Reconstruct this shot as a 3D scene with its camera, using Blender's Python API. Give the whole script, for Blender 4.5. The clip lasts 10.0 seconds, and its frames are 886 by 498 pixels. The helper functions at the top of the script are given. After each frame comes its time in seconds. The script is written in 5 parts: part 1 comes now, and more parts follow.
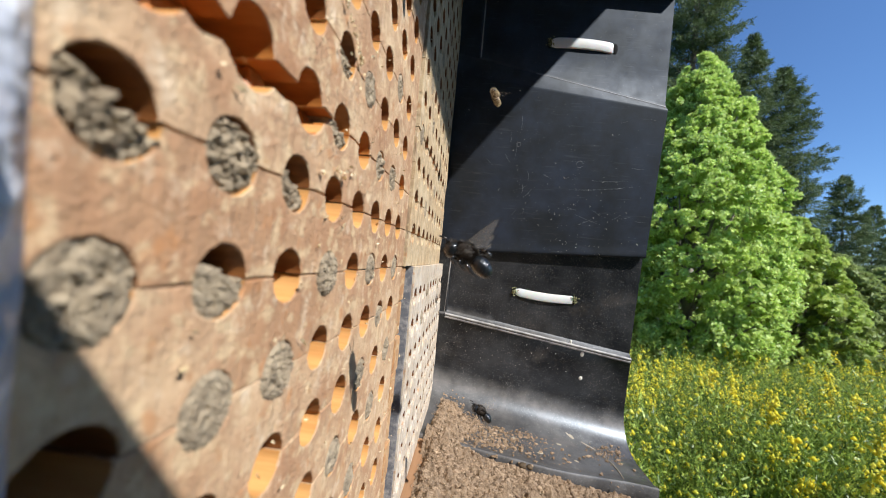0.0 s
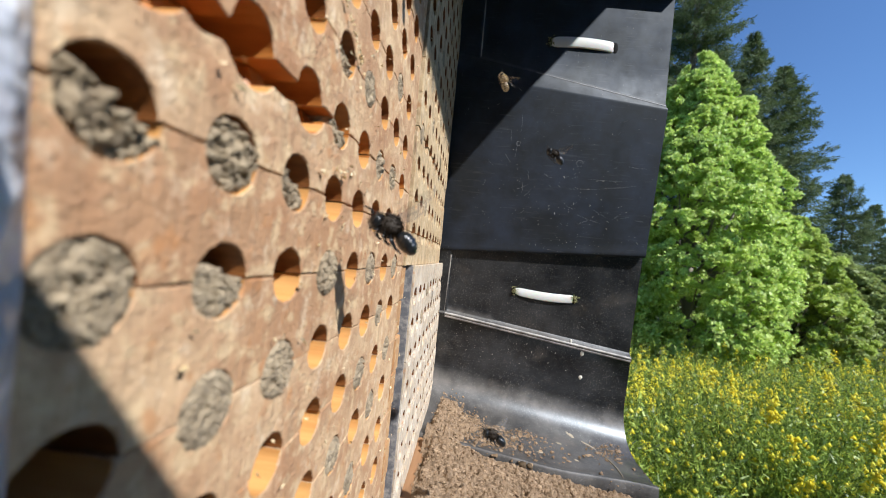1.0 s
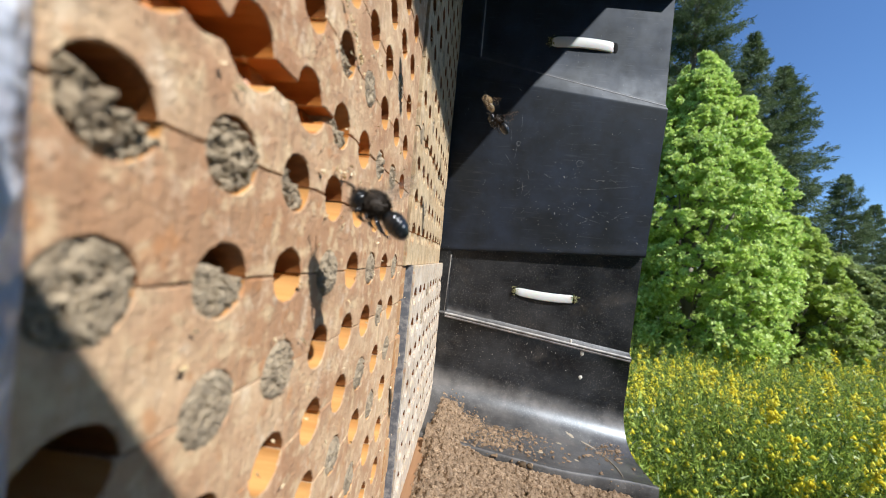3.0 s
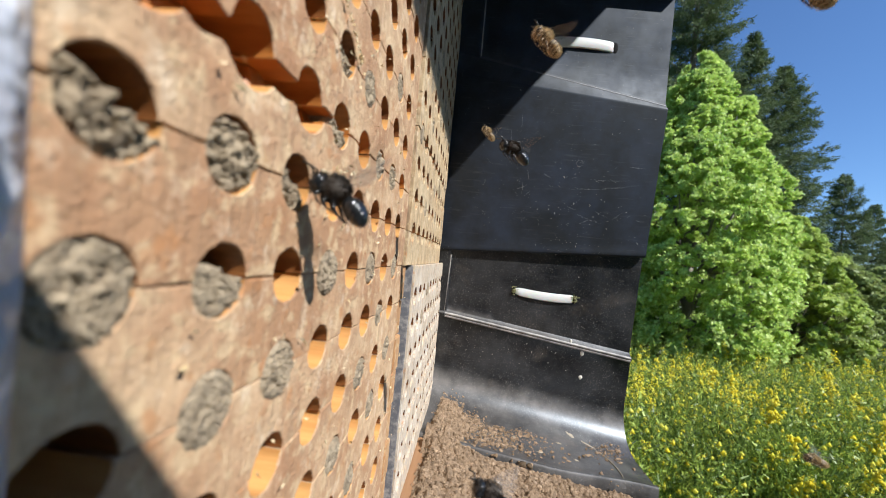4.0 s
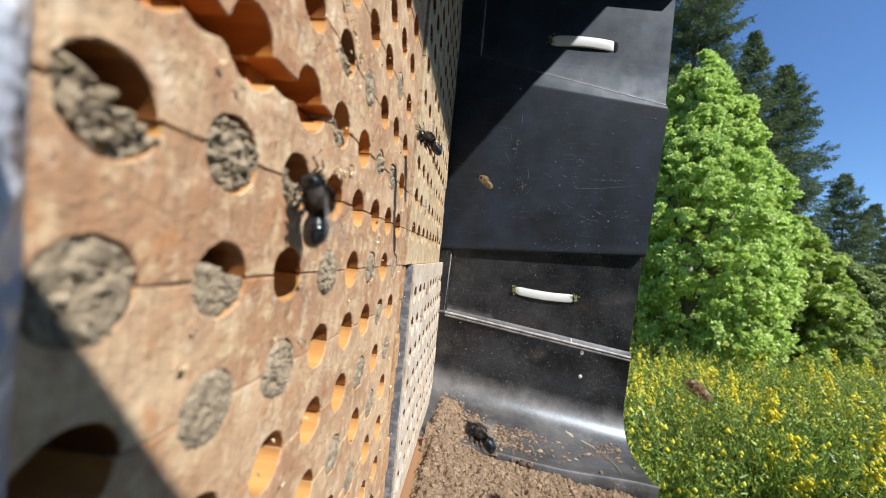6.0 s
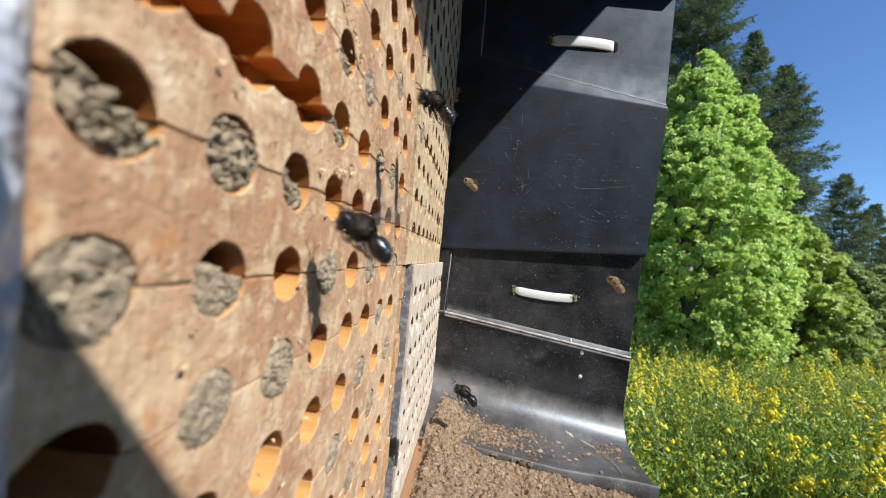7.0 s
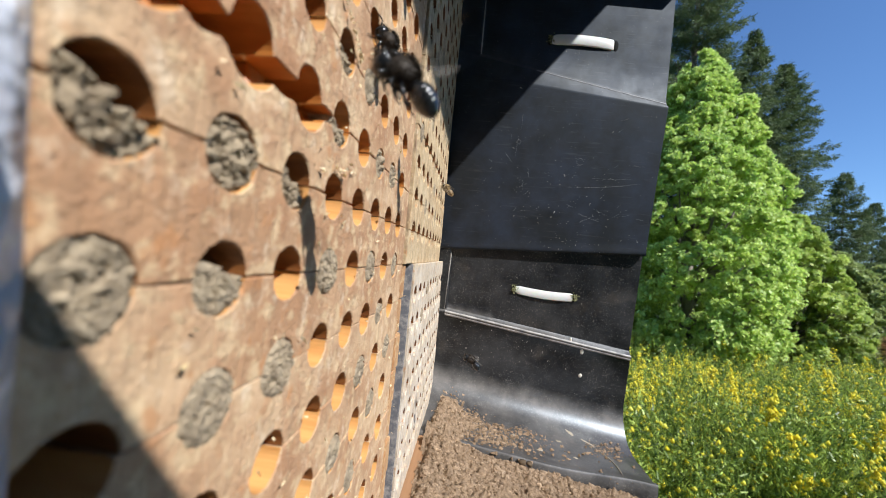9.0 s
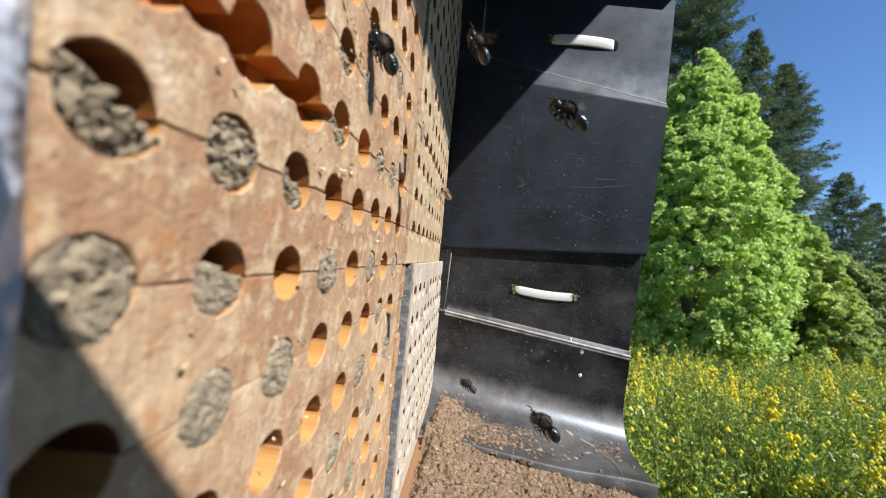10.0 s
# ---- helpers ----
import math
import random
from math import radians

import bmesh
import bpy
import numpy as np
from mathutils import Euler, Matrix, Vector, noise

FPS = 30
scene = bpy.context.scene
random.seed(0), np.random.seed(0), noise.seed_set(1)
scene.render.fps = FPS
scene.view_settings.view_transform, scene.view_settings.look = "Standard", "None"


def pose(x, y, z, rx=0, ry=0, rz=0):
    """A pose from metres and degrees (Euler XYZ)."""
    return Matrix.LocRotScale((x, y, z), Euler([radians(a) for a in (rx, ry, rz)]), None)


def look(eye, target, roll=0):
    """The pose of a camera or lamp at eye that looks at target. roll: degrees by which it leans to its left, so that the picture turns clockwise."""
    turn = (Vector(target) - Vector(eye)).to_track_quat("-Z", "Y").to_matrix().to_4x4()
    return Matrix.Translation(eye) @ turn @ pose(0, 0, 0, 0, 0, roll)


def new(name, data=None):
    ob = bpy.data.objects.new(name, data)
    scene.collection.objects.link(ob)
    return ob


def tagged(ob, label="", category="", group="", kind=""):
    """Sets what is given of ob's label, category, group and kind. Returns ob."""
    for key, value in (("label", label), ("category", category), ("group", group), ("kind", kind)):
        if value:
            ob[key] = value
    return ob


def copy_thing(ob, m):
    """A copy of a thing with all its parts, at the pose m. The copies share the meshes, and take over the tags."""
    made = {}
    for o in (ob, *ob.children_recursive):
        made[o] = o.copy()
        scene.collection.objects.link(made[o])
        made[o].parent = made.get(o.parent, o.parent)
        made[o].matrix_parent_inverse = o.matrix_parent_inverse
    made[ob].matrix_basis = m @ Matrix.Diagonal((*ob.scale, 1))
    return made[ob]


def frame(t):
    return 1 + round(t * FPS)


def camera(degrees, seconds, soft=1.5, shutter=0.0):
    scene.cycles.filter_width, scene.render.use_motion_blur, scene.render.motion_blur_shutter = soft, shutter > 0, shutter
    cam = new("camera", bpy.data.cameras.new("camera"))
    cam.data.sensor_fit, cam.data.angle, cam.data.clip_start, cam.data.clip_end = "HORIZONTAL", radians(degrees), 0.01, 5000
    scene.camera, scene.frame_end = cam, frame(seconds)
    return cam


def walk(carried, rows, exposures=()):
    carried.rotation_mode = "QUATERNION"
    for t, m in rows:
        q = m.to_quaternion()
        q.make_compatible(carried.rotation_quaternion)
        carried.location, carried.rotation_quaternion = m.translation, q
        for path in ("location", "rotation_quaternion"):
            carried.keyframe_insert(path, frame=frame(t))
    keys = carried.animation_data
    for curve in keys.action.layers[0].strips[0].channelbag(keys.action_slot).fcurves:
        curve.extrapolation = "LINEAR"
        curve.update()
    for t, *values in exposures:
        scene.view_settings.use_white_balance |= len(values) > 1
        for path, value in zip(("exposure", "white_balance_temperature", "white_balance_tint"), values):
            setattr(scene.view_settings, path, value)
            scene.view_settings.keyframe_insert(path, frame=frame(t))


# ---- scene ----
# ---- camera ----
cam = camera(102.431, 10.0, soft=1.0, shutter=0.35)
cam.data.dof.use_dof = True
cam.data.dof.focus_distance = 0.17
cam.data.dof.aperture_fstop = 20.0
walk(cam, [
    (0.0, pose(0.0271, 0.0, 0.0, 91.372, -5.412, 5.100)),
    (0.5, pose(0.0271, 0.0, 0.0, 91.263, -5.412, 5.100)),
    (4.1, pose(0.0271, 0.0, 0.0, 91.245, -5.412, 5.100)),
    (4.6, pose(0.0271, 0.0, 0.0, 91.136, -5.412, 5.100)),
    (7.8, pose(0.0271, 0.0, 0.0, 91.118, -5.412, 5.100)),
    (8.6, pose(0.0271, 0.0, 0.0, 91.027, -5.412, 5.100)),
    (10.0, pose(0.0271, 0.0, 0.0, 90.972, -5.412, 5.100)),
], exposures=[(0.0, 0.47, 5950, 10), (10.0, 0.47, 5950, 10)])

# ---- world and sun ----
SUN = Vector((1.0, -0.72, 1.28)).normalized()
world = bpy.data.worlds.new("sky")
scene.world = world
world.use_nodes = True
wn = world.node_tree.nodes
sky = wn.new("ShaderNodeTexSky")
sky.sky_type = "NISHITA"
sky.sun_disc = False
sky.sun_elevation = math.asin(SUN.z)
sky.sun_rotation = math.atan2(SUN.x, SUN.y)
sky.air_density, sky.dust_density, sky.ozone_density = 1.0, 0.0, 7.5
wn["Background"].inputs["Strength"].default_value = 0.108
world.node_tree.links.new(sky.outputs[0], wn["Background"].inputs["Color"])
lamp = bpy.data.lights.new("sun", "SUN")
lamp.energy, lamp.angle, lamp.color = 5.0, radians(0.5), (1.0, 0.95, 0.87)
new("sun", lamp).matrix_world = look(SUN * 20, (0, 0, 0))


# ---- materials ----
class Nodes:
    """A short way to write a node material."""

    def __init__(self, name):
        self.mat = bpy.data.materials.new(name)
        self.mat.use_nodes = True
        self.tree = self.mat.node_tree
        self.bsdf = self.tree.nodes["Principled BSDF"]
        self.out = self.tree.nodes["Material Output"]
        self.pos = self.tree.nodes.new("ShaderNodeTexCoord").outputs["Object"]

    def put(self, node, key, value):
        if isinstance(value, bpy.types.NodeSocket):
            self.tree.links.new(value, node.inputs[key])
        else:
            node.inputs[key].default_value = value

    def scaled(self, sx, sy, sz):
        n = self.tree.nodes.new("ShaderNodeMapping")
        self.put(n, "Vector", self.pos)
        n.inputs["Scale"].default_value = (sx, sy, sz)
        return n.outputs[0]

    def noise(self, scale, detail=4.0, rough=0.55, at=None):
        n = self.tree.nodes.new("ShaderNodeTexNoise")
        self.put(n, "Vector", at or self.pos)
        n.inputs["Scale"].default_value, n.inputs["Detail"].default_value, n.inputs["Roughness"].default_value = scale, detail, rough
        return n.outputs["Fac"]

    def cells(self, scale, at=None, feature="F1"):
        n = self.tree.nodes.new("ShaderNodeTexVoronoi")
        n.feature = feature
        self.put(n, "Vector", at or self.pos)
        n.inputs["Scale"].default_value = scale
        return n.outputs["Distance"]

    def ramp(self, fac, stops):
        n = self.tree.nodes.new("ShaderNodeValToRGB")
        while len(n.color_ramp.elements) < len(stops):
            n.color_ramp.elements.new(0.5)
        for e, (p, c) in zip(n.color_ramp.elements, stops):
            e.position = p
            e.color = (*c, 1) if isinstance(c, tuple) else (c, c, c, 1)
        self.put(n, "Fac", fac)
        return n.outputs["Color"]

    def mix(self, fac, a, b, mode="MIX"):
        n = self.tree.nodes.new("ShaderNodeMix")
        n.data_type, n.blend_type = "RGBA", mode
        self.put(n, 0, fac)
        for k, v in ((6, a), (7, b)):
            self.put(n, k, (*v, 1) if isinstance(v, tuple) else v)
        return n.outputs[2]

    def math(self, op, a, b=0.0):
        n = self.tree.nodes.new("ShaderNodeMath")
        n.operation = op
        self.put(n, 0, a)
        self.put(n, 1, b)
        return n.outputs[0]

    def rand(self, island=False):
        if island:
            return self.tree.nodes.new("ShaderNodeNewGeometry").outputs["Random Per Island"]
        return self.tree.nodes.new("ShaderNodeObjectInfo").outputs["Random"]

    def shift(self):
        """Object coordinates moved by the object's own random number, so that no two are alike."""
        n = self.tree.nodes.new("ShaderNodeVectorMath")
        n.operation = "ADD"
        self.put(n, 0, self.pos)
        self.put(n, 1, self.rand())
        self.pos = n.outputs[0]
        return self

    def height(self):
        n = self.tree.nodes.new("ShaderNodeSeparateXYZ")
        self.put(n, 0, self.pos)
        return n.outputs["Z"]

    def done(self, color=None, rough=None, bump=None, strength=0.3, distance=0.001, **more):
        if color is not None:
            self.put(self.bsdf, "Base Color", (*color, 1) if isinstance(color, tuple) else color)
        if rough is not None:
            self.put(self.bsdf, "Roughness", rough)
        if bump is not None:
            n = self.tree.nodes.new("ShaderNodeBump")
            n.inputs["Strength"].default_value, n.inputs["Distance"].default_value = strength, distance
            self.put(n, "Height", bump)
            self.put(self.bsdf, "Normal", n.outputs[0])
        for key, value in more.items():
            self.put(self.bsdf, key.replace("_", " "), value)
        return self.mat


def wood_face(name, pale, mid, stain, dark=0.45, streaks=0.5):
    """End-cut tray wood: soft blotches, upright fibre streaks, pale flecks, grey-brown grime."""
    n = Nodes(name).shift()
    fibre = n.noise(1.0, 6, 0.7, n.scaled(300, 520, 55))
    blot = n.noise(150, 5, 0.6)
    broad = n.noise(38, 4, 0.55)
    fine = n.noise(1300, 3, 0.65)
    c = n.mix(n.ramp(broad, [(0.36, 0.0), (0.60, 1.0)]), pale, mid)
    c = n.mix(n.ramp(blot, [(0.46, 0.0), (0.66, 0.50)]), c, stain)
    c = n.mix(n.ramp(fibre, [(0.50, 0.0), (0.66, streaks)]), c, (0.30, 0.19, 0.11))
    c = n.mix(n.ramp(n.noise(260, 5, 0.7, n.scaled(1, 1, 0.7)), [(0.56, 0.0), (0.70, 0.55)]), c, (0.84, 0.70, 0.50))
    c = n.mix(n.ramp(n.noise(60, 7, 0.72), [(0.55, 0.0), (0.70, dark)]), c, (0.22, 0.15, 0.10))
    c = n.mix(n.ramp(fine, [(0.30, 0.4), (0.42, 0.0)]), c, (0.26, 0.15, 0.09))
    c = n.mix(n.ramp(n.noise(330, 4, 0.6), [(0.52, 0.0), (0.64, 0.55)]), c, (0.76, 0.58, 0.34))
    c = n.mix(n.ramp(n.noise(230, 3, 0.5, n.scaled(1.3, 1.3, 1.0)), [(0.61, 0.0), (0.70, 0.55)]), c, (0.52, 0.23, 0.08))
    h = n.math("ADD", n.math("MULTIPLY", fine, 0.5), n.math("ADD", fibre, n.math("MULTIPLY", blot, 1.5)))
    return n.done(c, 0.8, h, 0.7, 0.0008)


WOOD = wood_face("weathered_tray_wood", (0.66, 0.452, 0.265), (0.46, 0.258, 0.133), (0.41, 0.196, 0.094), 0.28, 0.32)
WOOD_YELLOW = wood_face("fresh_tray_wood", (0.66, 0.52, 0.32), (0.56, 0.40, 0.22), (0.42, 0.26, 0.13), 0.6, 0.8)
WOOD_PALE = wood_face("bleached_tray_wood", (0.74, 0.66, 0.55), (0.64, 0.54, 0.42), (0.48, 0.37, 0.26), 0.5, 0.7)

WOOD_ORANGE = wood_face("orange_batten_wood", (0.60, 0.36, 0.17), (0.46, 0.24, 0.10), (0.36, 0.17, 0.07), 0.3, 0.4)

n = Nodes("slate_grey_strip")
SLATE = n.done(n.mix(n.ramp(n.noise(260, 5, 0.7), [(0.45, 0.0), (0.65, 1.0)]), (0.15, 0.15, 0.162), (0.40, 0.37, 0.34)), 0.7, n.noise(700, 4), 0.5, 0.0004)

# Dark copy of the bore wood for its roof: shade put into the colour.
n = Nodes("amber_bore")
BORE_ROOF = n.done(n.mix(n.ramp(n.noise(1, 4, 0.6, n.scaled(30, 420, 420)), [(0.35, 0.0), (0.7, 1.0)]), (0.28, 0.105, 0.026), (0.14, 0.048, 0.013)), 0.5, n.noise(1, 4, 0.6, n.scaled(40, 800, 800)), 0.3, 0.0003)

# Chipped wood and the bores over it, brightened in colour as if lit.
n = Nodes("chipped_amber_wood")
AMBER = n.done(n.mix(n.ramp(n.noise(1, 4, 0.6, n.scaled(120, 300, 500)), [(0.35, 0.0), (0.7, 1.0)]), (0.52, 0.20, 0.042), (0.38, 0.135, 0.026)), 0.42, n.noise(900, 4), 0.3, 0.0003)

# Bright copy of the bore wood for its floor: sunlight put into the colour.
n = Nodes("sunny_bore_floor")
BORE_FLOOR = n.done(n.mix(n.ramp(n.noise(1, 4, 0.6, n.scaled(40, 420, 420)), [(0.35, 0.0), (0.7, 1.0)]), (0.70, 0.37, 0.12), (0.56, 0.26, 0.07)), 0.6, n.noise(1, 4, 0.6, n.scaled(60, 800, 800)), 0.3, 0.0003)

n = Nodes("brown_plank")
PLANK = n.done(n.mix(n.noise(1, 5, 0.6, n.scaled(300, 20, 300)), (0.38, 0.21, 0.10), (0.22, 0.115, 0.055)), 0.75, n.noise(1, 5, 0.6, n.scaled(600, 60, 600)), 0.4, 0.0005)

n = Nodes("dry_mud_plug").shift()
MUD_PLUG = n.done(n.mix(n.ramp(n.noise(420, 5, 0.65), [(0.35, 0.0), (0.65, 1.0)]), (0.25, 0.190, 0.122), (0.50, 0.395, 0.262)), 0.95, n.noise(1000, 5, 0.75), 0.9, 0.0007)

n = Nodes("crumbly_mud")
tone = n.mix(n.rand(True), (0.29, 0.195, 0.112), (0.66, 0.475, 0.305))
SOIL = n.done(n.mix(n.ramp(n.noise(380, 5, 0.65), [(0.3, 0.0), (0.7, 0.8)]), tone, (0.18, 0.12, 0.074)), 0.95, n.noise(1700, 5, 0.75), 1.0, 0.0011)

def moulded(name, base, dust_sheen_colour, dust_sheen_most, smooth_a, smooth_b, mud, settled):
    """Black moulded plastic with dull dust, a bluish sky sheen put into its tints, faint scratches, pale specks and
    dried mud.
    """
    n = Nodes(name)
    dust = n.noise(30, 5, 0.65)
    scratch = n.noise(1, 3, 0.5, n.scaled(60, 60, 900))
    speck = n.ramp(n.cells(420), [(0.06, 1.0), (0.10, 0.0)])
    speck_on = n.ramp(n.noise(55, 3, 0.6), [(0.50, 0.0), (0.66, 0.8)])
    c = n.mix(n.ramp(dust, [(0.40, 0.0), (0.75, dust_sheen_most)]), base, dust_sheen_colour)
    c = n.mix(n.ramp(scratch, [(0.62, 0.0), (0.70, 0.18)]), c, (0.12, 0.12, 0.13))
    c = n.mix(n.math("MULTIPLY", speck, speck_on), c, (0.45, 0.42, 0.38))
    grain = n.ramp(n.noise(900, 3, 0.7), [(0.58, 0.0), (0.64, 1.0)])
    patch = n.ramp(n.noise(45, 4, 0.65), [(0.30, 0.15), (0.62, 1.0)])
    c = n.mix(n.math("MULTIPLY", n.math("MULTIPLY", grain, patch), mud), c, (0.36, 0.335, 0.30))
    c = n.mix(n.math("MULTIPLY", n.ramp(n.noise(28, 5, 0.7), [(0.56, 0.0), (0.72, 1.0)]), mud * 0.7), c, (0.20, 0.165, 0.13))
    up = n.tree.nodes.new("ShaderNodeSeparateXYZ")
    n.put(up, 0, n.tree.nodes.new("ShaderNodeNewGeometry").outputs["Normal"])
    lying = n.ramp(up.outputs["Z"], [(0.02, 0.0), (0.45, 1.0), (0.8, 0.6), (1.0, 0.35)])
    c = n.mix(n.math("MULTIPLY", n.math("MULTIPLY", lying, settled), n.ramp(n.noise(60, 6, 0.7), [(0.3, 0.35), (0.65, 1.0)])), c, (0.33, 0.30, 0.27))
    # The blue specular tint colours in the sky's sheen on the plastic.
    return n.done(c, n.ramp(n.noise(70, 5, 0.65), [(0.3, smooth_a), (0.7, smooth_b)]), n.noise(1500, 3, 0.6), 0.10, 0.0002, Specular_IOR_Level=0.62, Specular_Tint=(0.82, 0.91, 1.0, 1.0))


# Dust toned blue here, standing in for sky reflected on the lit wall.
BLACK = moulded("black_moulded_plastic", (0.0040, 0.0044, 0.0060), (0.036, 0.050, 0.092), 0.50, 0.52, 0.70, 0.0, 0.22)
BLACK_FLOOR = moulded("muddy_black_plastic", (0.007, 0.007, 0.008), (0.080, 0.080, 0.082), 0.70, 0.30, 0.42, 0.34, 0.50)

n = Nodes("plain_black_plastic")
BLACK_PLAIN = n.done(n.mix(n.noise(40), (0.008, 0.008, 0.009), (0.03, 0.03, 0.03)), 0.45, n.noise(900), 0.15, 0.0002)

n = Nodes("pale_scratch")
SCRATCH = n.done(n.mix(n.noise(400), (0.20, 0.20, 0.21), (0.42, 0.42, 0.43)), 0.7)

# Near-black that paints the dark inside of the uncut slots.
n = Nodes("dark_slot")
SLOT = n.done((0.002, 0.002, 0.002), 0.95)

n = Nodes("worn_plastic_ridge")
RIDGE = n.done(n.mix(n.ramp(n.noise(90, 5, 0.65), [(0.35, 0.0), (0.65, 1.0)]), (0.17, 0.165, 0.16), (0.52, 0.49, 0.45)), 0.5, n.noise(1200), 0.2, 0.0002)

# Grey that paints the highlight along the upper ridge's crest.
n = Nodes("dull_plastic_ridge")
RIDGE_HIGHLIGHT = n.done(n.mix(n.ramp(n.noise(90, 5, 0.65), [(0.35, 0.0), (0.65, 1.0)]), (0.09, 0.095, 0.105), (0.26, 0.26, 0.27)), 0.5, n.noise(1200), 0.2, 0.0002)

n = Nodes("white_nylon")
NYLON = n.done(n.mix(n.noise(300), (0.80, 0.79, 0.76), (0.70, 0.69, 0.65)), 0.42, n.noise(700), 0.1, 0.0002, Subsurface_Weight=0.2, Subsurface_Scale=0.002)

n = Nodes("green_grey_moss")
MOSS = n.done(n.mix(n.noise(900), (0.17, 0.18, 0.07), (0.38, 0.37, 0.20)), 0.95, n.noise(2500), 0.8, 0.0005)

n = Nodes("clear_white_film")
FILM = n.done(n.mix(n.ramp(n.noise(160, 3, 0.5), [(0.40, 0.0), (0.62, 1.0)]), (0.44, 0.45, 0.51), (0.78, 0.78, 0.82)), 0.16, n.noise(210, 2, 0.5), 0.9, 0.004)

n = Nodes("white_dropping")
DROPPING = n.done(n.mix(n.noise(1200), (0.78, 0.75, 0.68), (0.6, 0.56, 0.48)), 0.8)

n = Nodes("pale_dried_mud")
DRIED_MUD = n.done(n.mix(n.noise(1200), (0.50, 0.44, 0.33), (0.22, 0.18, 0.13)), 0.85, n.noise(1500, 4), 0.6, 0.0005)

n = Nodes("wood_flake")
FLAKE = n.done(n.mix(n.rand(True), (0.70, 0.55, 0.30), (0.85, 0.72, 0.48)), 0.8)

n = Nodes("phone_shell")
PHONE = n.done(n.mix(n.noise(60), (0.02, 0.02, 0.022), (0.03, 0.03, 0.032)), 0.35)

n = Nodes("stand_timber")
TIMBER = n.done(n.mix(n.noise(1, 5, 0.6, n.scaled(40, 40, 4)), (0.30, 0.21, 0.13), (0.18, 0.12, 0.07)), 0.8, n.noise(1, 5, 0.6, n.scaled(120, 120, 12)), 0.5, 0.002)


def leaf_material(name, a, b, glow, rough=0.5, through_light=0.35, skew=1.0):
    n = Nodes(name)
    c = n.mix(n.math("POWER", n.rand(True), skew), a, b)
    c = n.mix(n.ramp(n.noise(1.3, 3), [(0.35, 0.0), (0.7, 0.6)]), c, glow)
    n.done(c, rough)
    t = n.tree.nodes.new("ShaderNodeBsdfTranslucent")
    n.put(t, "Color", c)
    m = n.tree.nodes.new("ShaderNodeMixShader")
    m.inputs[0].default_value = through_light
    n.tree.links.new(n.bsdf.outputs[0], m.inputs[1])
    n.tree.links.new(t.outputs[0], m.inputs[2])
    n.tree.links.new(m.outputs[0], n.out.inputs["Surface"])
    return n.mat


MAPLE_LEAF = leaf_material("spring_maple_leaf", (0.28, 0.45, 0.09), (0.82, 0.92, 0.30), (0.66, 0.78, 0.16), 0.50, 0.42)
OLIVE_LEAF = leaf_material("olive_spring_leaf", (0.32, 0.44, 0.09), (0.68, 0.76, 0.22), (0.54, 0.62, 0.13), 0.55, 0.4)
SHRUB_LEAF = leaf_material("dull_green_leaf", (0.28, 0.36, 0.10), (0.46, 0.50, 0.19), (0.38, 0.44, 0.14), 0.5, 0.4)
NEEDLE = leaf_material("dark_conifer_needle", (0.055, 0.085, 0.034), (0.19, 0.245, 0.090), (0.12, 0.165, 0.060), 0.7, 0.25)
BROOM_STEM = leaf_material("green_broom_stem", (0.016, 0.045, 0.007), (0.66, 0.78, 0.14), (0.22, 0.34, 0.04), 0.45, 0.22, 1.5)
BROOM_FLOWER = leaf_material("yellow_broom_flower", (1.0, 0.82, 0.02), (1.0, 0.95, 0.16), (1.0, 0.88, 0.04), 0.5, 0.4)

n = Nodes("tree_bark")
BARK = n.done(n.mix(n.noise(1, 6, 0.65, n.scaled(14, 14, 3)), (0.11, 0.085, 0.06), (0.22, 0.18, 0.14)), 0.9, n.noise(1, 6, 0.65, n.scaled(20, 20, 4)), 0.8, 0.02)

n = Nodes("pale_maple_bark")
PALE_BARK = n.done(n.mix(n.noise(1, 6, 0.65, n.scaled(14, 14, 3)), (0.20, 0.17, 0.13), (0.38, 0.34, 0.28)), 0.9, n.noise(1, 6, 0.65, n.scaled(20, 20, 4)), 0.8, 0.02)

n = Nodes("meadow_ground")
GROUND = n.done(n.mix(n.ramp(n.noise(0.7, 6, 0.65), [(0.3, 0.0), (0.7, 1.0)]), (0.055, 0.085, 0.022), (0.10, 0.105, 0.04)), 0.95, n.noise(9, 6, 0.7), 0.8, 0.08)


def bee_shell(name, a, b, rough, coat):
    n = Nodes(name)
    return n.done(n.mix(n.noise(500, 4), a, b), rough, n.noise(4500, 2), 0.15, 0.0001, Coat_Weight=coat, Coat_Roughness=0.10)


BEE_BLACK = bee_shell("blue_black_bee_shell", (0.007, 0.007, 0.0075), (0.012, 0.016, 0.020), 0.28, 0.6)
n = Nodes("banded_tan_bee_shell")
axis = n.tree.nodes.new("ShaderNodeSeparateXYZ")
n.put(axis, 0, n.pos)
band = n.ramp(n.math("SINE", n.math("MULTIPLY", axis.outputs["X"], 5200.0)), [(0.35, 0.0), (0.75, 1.0)])
BEE_BROWN = n.done(n.mix(band, (0.15, 0.10, 0.055), (0.56, 0.44, 0.28)), 0.6, n.noise(4500, 2), 0.4, 0.0001)
BEE_HAIR = bee_shell("dark_bee_hair", (0.016, 0.012, 0.009), (0.085, 0.066, 0.048), 0.7, 0.0)
BEE_TAN = bee_shell("tan_bee_hair", (0.62, 0.49, 0.31), (0.84, 0.72, 0.50), 0.8, 0.0)
n = Nodes("dull_brown_husk")
